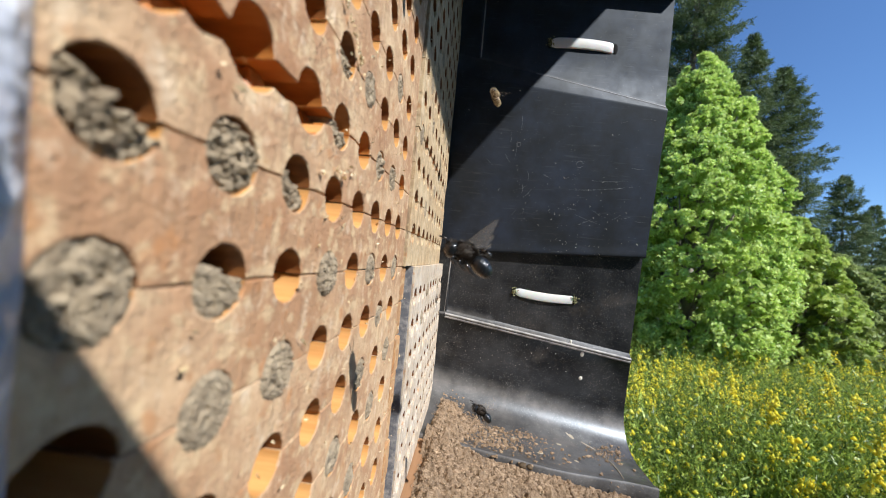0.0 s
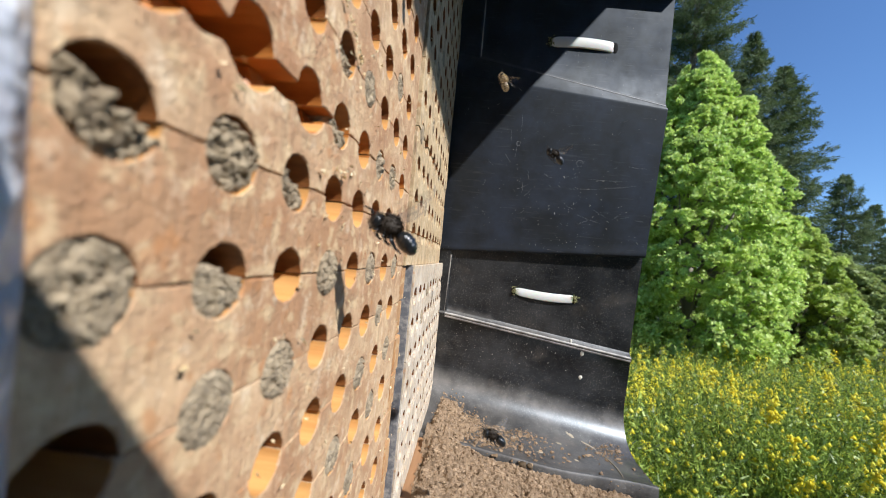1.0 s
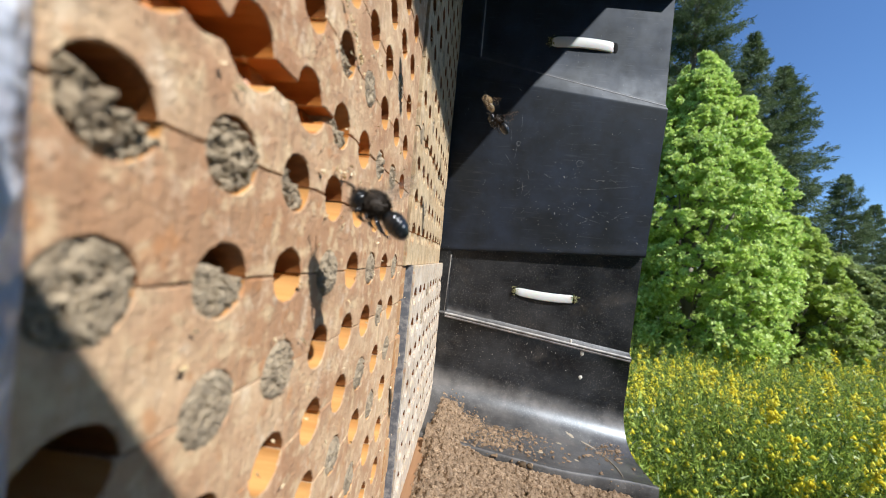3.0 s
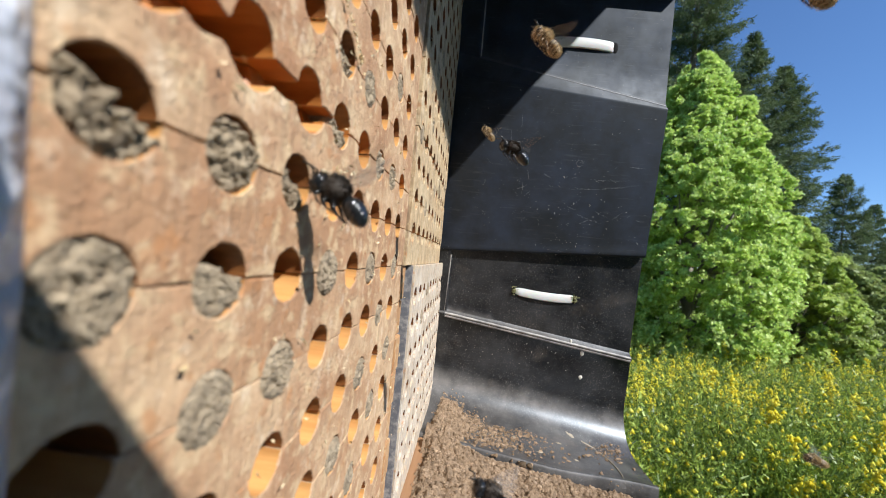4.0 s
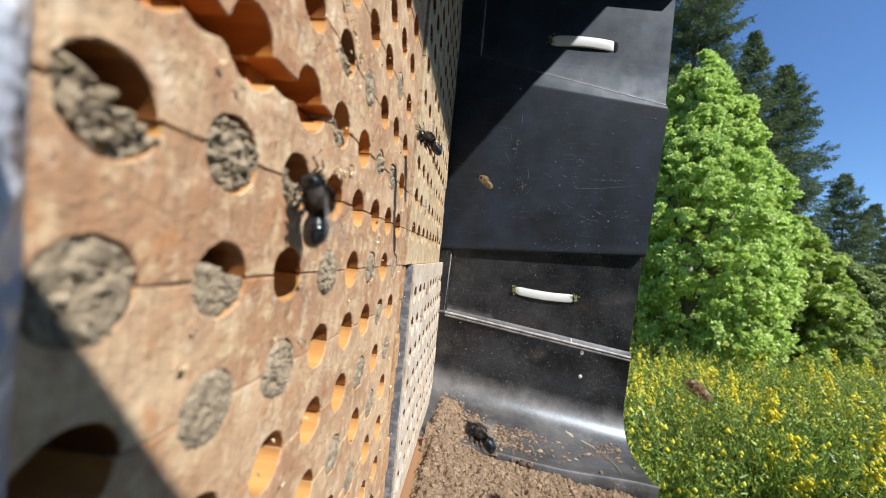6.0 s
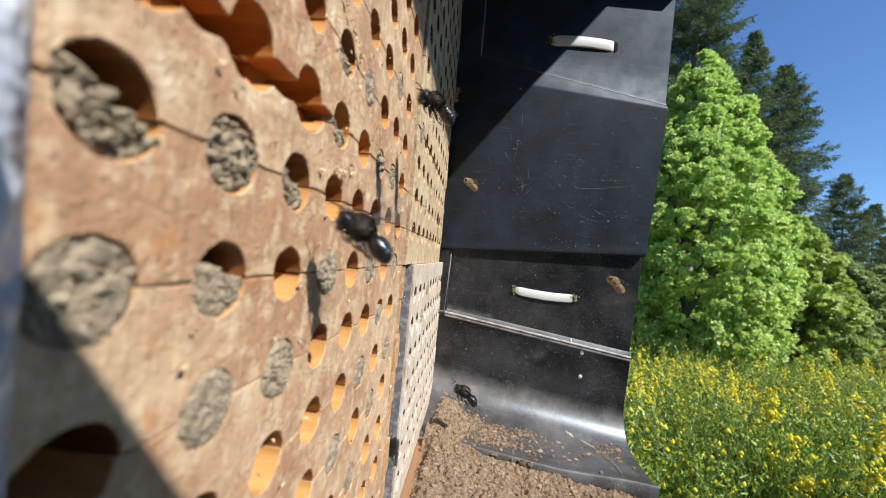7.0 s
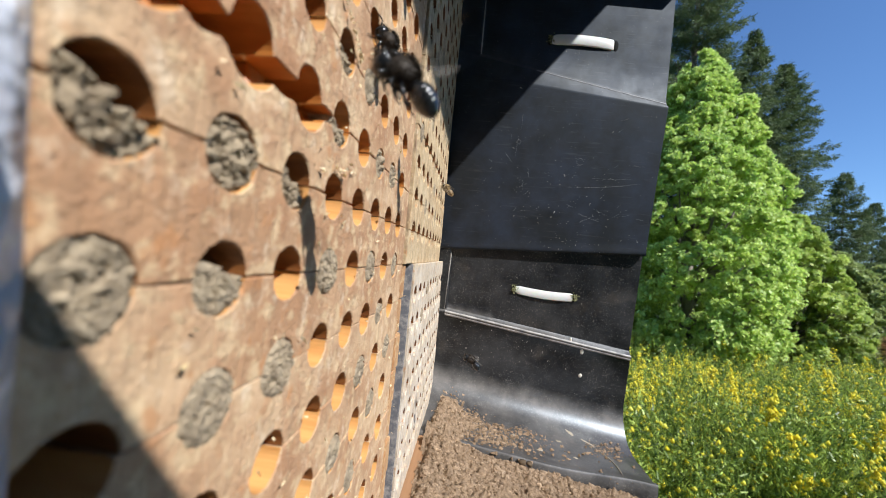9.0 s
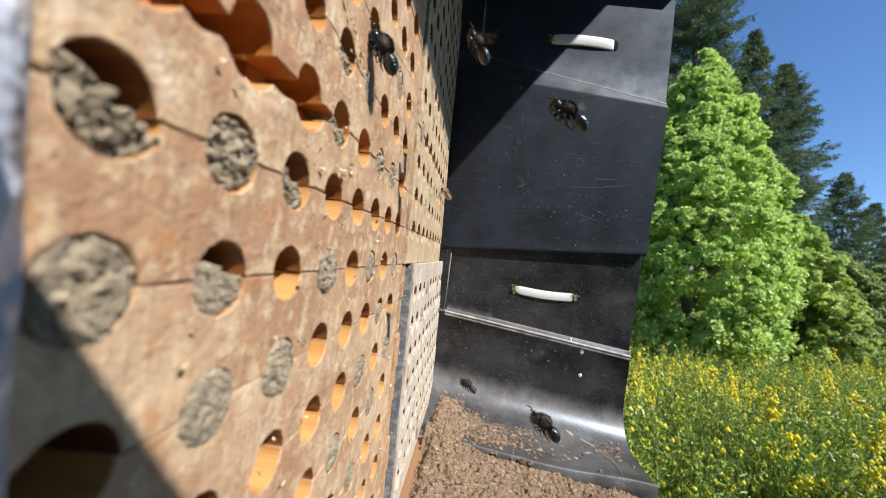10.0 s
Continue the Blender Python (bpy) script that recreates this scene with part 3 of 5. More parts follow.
# Roof out of view; its near board is set back to shape the shadow.
for label, y0, y1, x1 in (("plain board roof overhanging the crates and shading them", 0.1005, 0.50, 0.2375), ("unseen roof board set back to fit its shadow on trays", -0.40, 0.0995, 0.2210)):
    tagged(part("roof_board", box_bm(-0.20, x1, y0, y1, 0.360, 0.374, 0.002), PLANK, None), label, "roof", "roof boards")
stand = tagged(new("timber_stand"), "plain weathered timber stand under the crates", "stand")
part("shelf", box_bm(-0.16, 0.165, -0.16, 0.34, -0.190, -0.1565, 0.003), TIMBER, stand)
for x in (-0.14, 0.12):
    for y in (-0.14, 0.29):
        part("leg", box_bm(x, x + 0.035, y, y + 0.035, GROUND_Z - 0.2, -0.1905, 0.003), TIMBER, stand)


# zip ties through slots in the recessed panels
def recess_y(x, z):
    """The crate wall's surface at that place."""
    pts = upper_profile(x) if z > lip_z(x) else lower_profile(x)
    near = min(range(len(pts) - 1), key=lambda q: abs(pts[q][1] - z) + abs(pts[q + 1][1] - z))
    (ya, za), (yb, zb) = pts[near], pts[near + 1]
    t = 0.5 if abs(zb - za) < 1e-6 else min(1, max(0, (z - za) / (zb - za)))
    return ya + (yb - ya) * t


def zip_tie(x0, z0, x1, z1, bow, sag, half, mossy, label):
    """A flat strap bowed out of two slots; mossy: the ends (0, 1) with a tuft of moss."""
    thing = tagged(new("zip_tie"), label, "zip tie", "white zip ties on the crate walls")
    vs, m = [], 34
    for i in range(m):
        t = i / (m - 1)
        x, z = x0 + (x1 - x0) * t, z0 + (z1 - z0) * t - sag * math.sin(math.pi * t) ** 0.7
        y = recess_y(x0, z0) + (recess_y(x1, z1) - recess_y(x0, z0)) * t + 0.0006 - bow * math.sin(math.pi * t) ** 0.45
        h = half * (0.72 + 0.28 * smooth_step(0.0, 0.10, t) * smooth_step(0.0, 0.03, 1 - t))
        for dy, dz in ((0.0003, -1.0), (-0.0003, -0.96), (-0.0006, -0.82), (-0.0006, 0.82), (-0.0003, 0.96), (0.0003, 1.0), (0.0006, 0.9), (0.0006, -0.9)):
            vs.append((x, y + dy, z + dz * h))
    under("strap", mesh_of("strap", vs, grid_faces(m, 8, True), [NYLON], True), thing)
    for k, (x, z) in enumerate(((x0, z0), (x1, z1))):
        side = 1 if k else -1
        # No hole is cut: a flattened dark ball stands for the slot's shade.
        bm = bmesh.new()
        bmesh.ops.create_uvsphere(bm, u_segments=14, v_segments=8, radius=1.0)
        for v in bm.verts:
            v.co = Vector((x + side * 0.0008 + v.co.x * 0.0020, recess_y(x, z) + 0.0001 + v.co.y * 0.0005, z + v.co.z * half * 1.05))
        part("slot", bm, SLOT, thing, "near-black disc standing for a slot in the crate wall", True)
        if k not in mossy:
            continue
        vs, fs = [], []
        g = random.Random(int(x * 1e5))
        for q in range(40):
            c = Vector((x + side * 0.0006 + g.gauss(0, 0.0013), recess_y(x, z) - abs(g.gauss(0.0006, 0.0007)), z + g.gauss(0, half * 0.45)))
            r = g.uniform(0.0003, 0.0007)
            o = len(vs)
            vs += [c + Vector(d) * r * g.uniform(0.7, 1.3) for d in ((1, 0, 0), (-1, 0, 0), (0, 1, 0), (0, -1, 0), (0, 0, 1), (0, 0, -1))]
            fs += [(o + a, o + b, o + d) for a, b, d in ((0, 2, 4), (2, 1, 4), (1, 3, 4), (3, 0, 4), (2, 0, 5), (1, 2, 5), (3, 1, 5), (0, 3, 5))]
        under("moss_tuft", mesh_of("moss_tuft", vs, fs, [MOSS]), thing, "greenish moss tuft in the slot")
    return thing


zip_tie(0.0690, 0.1675, 0.1150, 0.1655, 0.0016, -0.0010, 0.0040, (0,), "white nylon zip tie bowed across a recessed crate panel")
zip_tie(0.0612, -0.0212, 0.1075, -0.0235, 0.0011, 0.0016, 0.0034, (0, 1), "white nylon zip tie with mossy ends on the crate")

# droppings and a cracked rim of dried film on the crate
for px, pz, sx, sz in ((0.1180, -0.0655, 0.0016, 0.0024), (0.1190, -0.0850, 0.0015, 0.0019), (0.1085, -0.0572, 0.0009, 0.0020)):
    bm = bmesh.new()
    bmesh.ops.create_icosphere(bm, subdivisions=2, radius=1.0)
    for v in bm.verts:
        k = 1 + 0.15 * noise.noise(v.co * 2 + Vector((px * 900, 0, 0)))
        v.co = Vector((px + v.co.x * sx * k, wall_y(pz) + 0.0002 - v.co.y * 0.0008, pz + v.co.z * sz * k))
    tagged(part("dropping", bm, DROPPING, None, smooth=True), "white dropping dried onto the black crate wall", "dropping", "droppings on the crate")
vs, fs = [], []
rng = random.Random(31)
for i in range(330):
    if i < 240:
        x, z = rng.uniform(0.01, 0.152), rng.uniform(-0.088, 0.135)
        if rng.random() < 0.6:
            x, z = rng.gauss(0.095, 0.022), rng.uniform(0.01, 0.075)
        if x > 0.152 or x < 0.004:
            continue
    else:
        x, z = rng.uniform(0.005, 0.150), rng.uniform(-0.082, -0.052)
    y = recess_y(x, z) - 0.0001
    s = rng.uniform(0.00010, 0.00030)
    w, ln = rng.uniform(0, 3.1), rng.choice((0.8, 0.8, 0.8, 0.8, 1.0, 1.0, 1.3, 1.6, 2.2, 4))
    o = len(vs)
    for q in range(4):
        a = w + q * math.pi / 2
        l = s * (ln if q % 2 else 0.6)
        vs.append((x + l * math.cos(a), y, z + l * math.sin(a)))
    vs.append((x, y - 0.00008, z))
    fs += [(o + q, o + (q + 1) % 4, o + 4) for q in range(4)]
tagged(under("specks", mesh_of("specks", vs, fs, [DROPPING])), "pale specks, scratches and pollen grains on the black crate", "specks", kind="stuff")
marks = []
rng = random.Random(77)


def scratch(x, z, a, length, width, bend=0.3):
    pts = [(x + length * t * math.cos(a + bend * t), z + length * t * math.sin(a + bend * t)) for t in (0, 0.25, 0.5, 0.75, 1.0)]
    marks.append(tube([(u, recess_y(u, v), v) for u, v in pts if u < 0.153], [width * w for (u, v), w in zip(pts, (0.3, 1.0, 0.9, 0.7, 0.2)) if u < 0.153], 4))


for x, z, r in ((0.0985, 0.0790, 0.0024), (0.0520, 0.0905, 0.0016)):
    ring = [(x + r * math.cos(k * 0.42), z + r * math.sin(k * 0.42)) for k in range(15)]
    marks.append(tube([(u, recess_y(u, v), v) for u, v in ring], [0.00010] * 15, 4))
for i in range(26):
    x, z, a, l = rng.uniform(0.05, 0.148), rng.uniform(0.025, 0.115), rng.gauss(0.0, 0.35), rng.uniform(0.002, 0.009)
    if i % 5 == 0:
        x, a = rng.uniform(0.045, 0.062), rng.gauss(1.5, 0.25)
    scratch(x, z, a, l, rng.uniform(0.00004, 0.00009))
for x, z, a, l in ((0.092, 0.060, 0.02, 0.052), (0.106, 0.068, -0.06, 0.030), (0.134, 0.079, -0.15, 0.012), (0.0425, 0.083, -1.0, 0.010), (0.050, 0.079, 1.4, 0.016), (0.030, 0.078, -0.9, 0.006),
                   (0.100, 0.042, -0.4, 0.020), (0.112, 0.046, -0.5, 0.012), (0.053, 0.100, 1.5, 0.012)):
    scratch(x, z, a, l, 0.00007, 0.1)
tagged(under("scratches", mesh_of("scratches", *merged(marks), [SCRATCH], True)), "pale scratches and ring marks on the crate wall", "scratches", kind="stuff")
def basin_z(x, y):
    return floor_z(x) + (0.031 * (1 - math.sqrt(max(0, 1 - ((y - 0.2685) / 0.031) ** 2))) if y > 0.2685 else 0.0)


def smear(x, y, sx, sy, a, mat, seed, label):
    """A thin ragged patch of dried mud on the crate floor."""
    bm = bmesh.new()
    ring = []
    for k in range(22):
        w = 2 * math.pi * k / 22
        r = 1 + 0.7 * noise.noise((math.cos(w) * 1.4, math.sin(w) * 1.4, seed)) + 0.6 * noise.noise((math.cos(w) * 4, math.sin(w) * 4, seed))
        u, v = sx * r * math.cos(w), sy * r * math.sin(w)
        px, py = x + u * math.cos(a) - v * math.sin(a), y + u * math.sin(a) + v * math.cos(a)
        ring.append(bm.verts.new((px, py, basin_z(px, py) + 0.0001)))
    top = bm.verts.new((x, y, basin_z(x, y) + 0.0006))
    for k in range(22):
        bm.faces.new((ring[k], ring[(k + 1) % 22], top))
    tagged(part("mud_smear", bm, mat, None, smooth=True), label, "mud smear", "dried mud smears on the crate floor")


for k, (x, y, sx, sy, a) in enumerate(((0.1112, 0.2805, 0.0034, 0.0011, -0.6), (0.1225, 0.2760, 0.0050, 0.0008, -0.5), (0.0999, 0.2680, 0.0020, 0.0012, 0.1), (0.0825, 0.2473, 0.0021, 0.0010, 0.3),
                                       (0.1071, 0.2497, 0.0014, 0.0007, -0.4), (0.0661, 0.2590, 0.0020, 0.0010, 0.2), (0.0754, 0.2650, 0.0026, 0.0012, 0.5), (0.0430, 0.2424, 0.0026, 0.0012, 0.1))):
    smear(x, y, sx, sy, a, DRIED_MUD, k * 3.7, "pale dried mud streak on the black crate floor")
rim = [(0.1330 + 0.012 * math.cos(a) - 0.010, 0.2480 + 0.024 * math.sin(a)) for a in [radians(-30 + 8 * k) for k in range(14)]]
vs, fs = tube([(x, y, floor_z(x) + 0.0004) for x, y in rim], [0.0001 + 0.00022 * math.sin(math.pi * k / 13) for k in range(14)], 5)
tagged(under("dried_rim", mesh_of("dried_rim", vs, fs, [DRIED_MUD], True)), "thin pale dried rim on the muddy crate floor", "stain")


# ---- mud on the crate floor ----
def heap_z(x, y):
    edge = 1 - smooth_step(0.217, 0.2265, y)
    base = floor_z(x) - 0.010 + (0.0112 + 0.0040 * math.exp(-x / 0.05) - 0.0085 * math.exp(-((x - 0.004) / 0.0065) ** 2)) * edge
    far = 0.0145 * math.exp(-((x / 0.050) ** 2)) * smooth_step(0.225, 0.250, y) * smooth_step(0.002, 0.014, x)
    bridge = 0.0135 * math.exp(-((x / 0.034) ** 2)) * math.exp(-(((y - 0.232) / 0.014) ** 2))
    return base + far * 0.98 + bridge + 0.0022 * noise.noise((x * 70, y * 70, 0)) + 0.0012 * noise.noise((x * 180, y * 180, 3))


nx, ny = 290, 380
vs = []
for i in range(nx):
    for j in range(ny):
        x, y = 0.0060 + 0.1506 * i / (nx - 1), 0.098 + 0.190 * j / (ny - 1)
        w = Vector((x, y, 0.0)) + Vector((noise.noise((x * 500, y * 500, 7)), noise.noise((x * 500, y * 500, 9)), 0)) * 0.0007
        crumb = 0.0034 * abs(noise.noise(w * 230 + Vector((8, 8, 1)))) + 0.0024 * abs(noise.noise(w * 360)) + 0.0020 * abs(noise.noise(w * 760 + Vector((3, 1, 2)))) + 0.0009 * noise.noise(w * 1500)
        vs.append((x, y, heap_z(x, y) - 0.0012 + crumb))
tagged(under("mud_bed", mesh_of("mud_bed", vs, grid_faces(nx, ny), [SOIL], True)), "brown crumbly mud spread over the crate floor", "mud", kind="stuff")

def ball_shape(level):
    bm = bmesh.new()
    bmesh.ops.create_icosphere(bm, subdivisions=level, radius=1.0)
    got = [v.co.copy() for v in bm.verts], [tuple(v.index for v in f.verts) for f in bm.faces]
    bm.free()
    return got


FINE_BALL, ROUGH_BALL = ball_shape(2), ball_shape(1)


def lumps(places, rng, squash=0.8):
    """Broken crumbs: knobbly with flat facets, the small ones of few faces."""
    vs, fs = [], []
    for p, s in places:
        o = len(vs)
        turn = Euler((rng.uniform(0, 6), rng.uniform(0, 6), rng.uniform(0, 6))).to_matrix()
        sc = Vector((rng.uniform(0.6, 1.5), rng.uniform(0.6, 1.3), squash * rng.uniform(0.7, 1.2)))
        iv, faces = FINE_BALL if s > 0.00075 else ROUGH_BALL
        for v in iv:
            w = turn @ v
            k = 1 + 0.9 * noise.noise(v * 1.5 + Vector((o, s * 9e3, 0))) + rng.uniform(-0.16, 0.16)
            w = Vector((w.x * sc.x, w.y * sc.y, w.z * sc.z)) * (s * k)
            vs.append(Vector(p) + w)
        fs += [tuple(i + o for i in f) for f in faces]
    return vs, fs


rng = random.Random(41)
places, big = [], []
while len(places) < 19000:
    x, y = 0.0108 + 0.1442 * rng.random() ** 1.15, rng.uniform(0.10, 0.292)
    if y > 0.226:
        dense = math.exp(-((x / 0.050) ** 2)) if y > 0.24 else 0.9 * math.exp(-((x / 0.036) ** 2))
        if rng.random() > dense + 0.05 * math.exp(-((x / 0.10) ** 2)) + 0.006:
            continue
        if y > 0.270 and x > 0.03:
            continue
        z = max(heap_z(x, y), floor_z(x))
        wall = wall_y(z) - 0.001
        if y > wall:
            continue
        if y > 0.262:
            z = max(z, basin_z(x, y))
    else:
        z = heap_z(x, y)
    s = 0.00020 + 0.0012 * rng.random() ** 4.2
    (big if s > 0.00085 and len(big) < 280 and 0.14 < y < 0.212 else places).append(((x, y, z + s * 0.35), s))
for cx, cy, count, wide in ((0.141, 0.277, 110, 0.0045), (0.132, 0.272, 120, 0.006), (0.128, 0.266, 60, 0.007), (0.062, 0.262, 120, 0.006), (0.076, 0.269, 110, 0.005), (0.058, 0.246, 110, 0.004), (0.088, 0.262, 60, 0.008), (0.045, 0.240, 130, 0.006), (0.042, 0.258, 420, 0.010), (0.050, 0.252, 420, 0.011), (0.026, 0.266, 560, 0.010), (0.030, 0.272, 300, 0.008), (0.070, 0.250, 60, 0.010)):
    for k in range(count):
        x, y = rng.gauss(cx, wide), rng.gauss(cy, wide * 0.6)
        s = 0.00016 + 0.0008 * rng.random() ** 4
        if 0.006 < x < 0.153 and 0.234 < y < 0.284:
            places.append(((x, y, basin_z(x, y) + s * 0.35), s))
tagged(under("mud_crumbs", mesh_of("mud_crumbs", *lumps(places, rng), [SOIL])), "loose crumbs of dry brown mud on the crate floor", "mud crumbs", kind="stuff")
for p, s in big:
    v, f = lumps([((0, 0, 0), s)], rng)
    tagged(under("mud_clod", mesh_of("mud_clod", v, f, [SOIL]), None, "", Matrix.Translation(p)), "small dry brown mud clod on the crate floor", "mud clod", "mud clods")
seed = tagged(new("dead_bee"), "dark shrivelled dead bee lying among mud crumbs", "bee")
seed.matrix_basis = Matrix.Translation((0.0685, 0.2175, heap_z(0.0685, 0.2175) + 0.003))
for name, c, s in (("thorax", (0.0022, 0, 0.0002), 0.0017), ("abdomen", (-0.0018, 0.001, 0), 0.0021)):
    bm = bmesh.new()
    bmesh.ops.create_icosphere(bm, subdivisions=2, radius=s)
    for v in bm.verts:
        v.co = Vector(c) + Vector((v.co.x * 1.2, v.co.y, v.co.z * 0.8)) * (1 + 0.45 * noise.noise(v.co * 800))
    part(name, bm, HUSK, seed, smooth=True)

# ---- the film edge at the block's near end, and the phone whose shadow falls on the wood ----
vs, m = [], 40
ring = [(0.0006, 0.0), (0.0022, 0.0), (0.0030, 0.0012), (0.0034, 0.0050), (0.0032, 0.0090), (0.0026, 0.0120), (0.0016, 0.0136), (0.0006, 0.0138)]
for i in range(m):
    z = -0.112 + 0.30 * i / (m - 1)
    far = 0.0180 - 0.0434 * z
    for x, y in ring:
        vs.append((x + 0.0005 * abs(noise.noise((y * 300, z * 130, 2))) * (x > 0.001), far - 0.0138 + y + 0.0003 * noise.noise((z * 200, 5, 1)), z))
fs = grid_faces(m, len(ring), True) + [tuple(range(len(ring)))[::-1], tuple(range((m - 1) * len(ring), m * len(ring)))]
tagged(under("plastic_film_roll", mesh_of("plastic_film_roll", vs, fs, [FILM], True)), "glossy white plastic film edge at the end of the trays", "plastic film")
phone = tagged(new("phone"), "dark slab phone held beside the trays, seen by its shadow", "phone")
ex = Vector((0.877, -0.237, 0.4975)).normalized()
ez = Vector((-0.480, 0.130, 0.867)).cross(ex).cross(ex).normalized() * -1
turn = Matrix((ex, ez.cross(ex), ez)).transposed().to_4x4()
phone.matrix_basis = Matrix.Translation((0.0562, -0.0210, 0.0711)) @ turn
part("body", box_bm(-0.050, 0.085, -0.0085, 0.0, -0.075, 0.0, 0.002), PHONE, phone)
part("screen", box_bm(-0.047, 0.082, -0.0095, -0.0087, -0.072, -0.003, 0.0002), PHONE, phone, "glossy dark screen")


# ---- trees ----
def leaf_cloud(centres, sizes, count, leaf, rng, flat=0.75, up=0.55):
    """Leaves as folded kites in flat drooping sprays: vertex and face arrays."""
    c = np.repeat(np.array(centres), count, axis=0)
    s = np.repeat(np.array(sizes), count)
    m = len(c)
    out = c * np.array([1, 1, 0])
    out /= np.linalg.norm(out, axis=1)[:, None] + 1e-6
    d = rng.normal(size=(m, 3))
    d /= np.linalg.norm(d, axis=1)[:, None]
    r = (s * rng.random(m) ** 0.5)[:, None]
    p = c + d * r * np.array([1, 1, flat])
    p[:, 2] -= 0.15 * np.sum((p - c) * out, axis=1)
    nrm = rng.normal(size=(m, 3)) * 0.95 + out * 0.55 + np.array([0, 0, up])
    nrm /= np.linalg.norm(nrm, axis=1)[:, None]
    a = np.cross(nrm, rng.normal(size=(m, 3)))
    a /= np.linalg.norm(a, axis=1)[:, None]
    b = np.cross(nrm, a)
    l = (leaf * rng.uniform(0.6, 1.35, m))[:, None]
    q = np.stack([p - a * l, p + b * l * 0.6 - nrm * l * 0.15, p + a * l - nrm * l * 0.2, p - b * l * 0.6 - nrm * l * 0.15], axis=1).reshape(-1, 3)
    f = np.arange(m * 4).reshape(-1, 4)
    return q, f


def array_mesh(name, v, f, mat):
    me = bpy.data.meshes.new(name)
    k = f.shape[1]
    me.vertices.add(len(v))
    me.vertices.foreach_set("co", np.asarray(v, dtype=np.float32).ravel())
    me.loops.add(f.size)
    me.loops.foreach_set("vertex_index", f.astype(np.int32).ravel())
    me.polygons.add(len(f))
    me.polygons.foreach_set("loop_start", np.arange(0, f.size, k, dtype=np.int32))
    me.materials.append(mat)
    me.update(calc_edges=True)
    me.validate()
    return me


def broadleaf(x, y, base, top, profile, clumps, leaves, leaf, mat, label, seed):
    """A tapered trunk with limbs and a crown of leaf clumps; profile: (height share, radius)."""
    g, rng = random.Random(seed), np.random.default_rng(seed)
    thing = tagged(new("tree"), label, "tree")
    thing.matrix_basis = Matrix.Translation((x, y, base))
    h = top - base
    hs, rs = zip(*profile)
    centres, sizes = [], []
    pieces = [tube([(0.10 * math.sin(k), 0.10 * math.cos(k * 1.3), h * 0.92 * k / 8) for k in range(9)], [0.022 * h * (1 - 0.11 * k) for k in range(9)], 8)]
    while len(centres) < clumps:
        t = g.uniform(hs[0], 1.0)
        r = float(np.interp(t, hs, rs))
        w = g.uniform(0, 2 * math.pi)
        lobe = 1 + 0.07 * math.sin(3 * w + 5 * t + seed) + 0.04 * math.sin(7 * w - 14 * t) + 0.14 * noise.noise((w * 3.0, t * 14.0, seed))
        q = r * lobe * (1 - 0.60 * g.random() ** 1.8)
        c = Vector((q * math.cos(w), q * math.sin(w), t * h))
        if noise.noise(c * 1.9 + Vector((seed, 0, 0))) > 0.15:
            continue
        centres.append(tuple(c))
        sizes.append((0.06 + 0.15 * g.random() ** 1.7) * (0.6 + 0.4 * r / max(rs)))
    for c in centres[:: max(1, clumps // 60)]:
        v = Vector(c)
        s = Vector((0, 0, v.z * g.uniform(0.45, 0.75)))
        pieces.append(tube([s, s.lerp(v, 0.5) + Vector((0, 0, -0.04 * h)), v], [0.007 * h, 0.004 * h, 0.0015 * h], 5))
    under("trunk", mesh_of("trunk", *merged(pieces), [PALE_BARK if mat is MAPLE_LEAF else BARK], True), thing, "brown trunk and limbs")
    under("crown", array_mesh("crown", *leaf_cloud(centres, sizes, leaves, leaf, rng), mat), thing)
    return thing


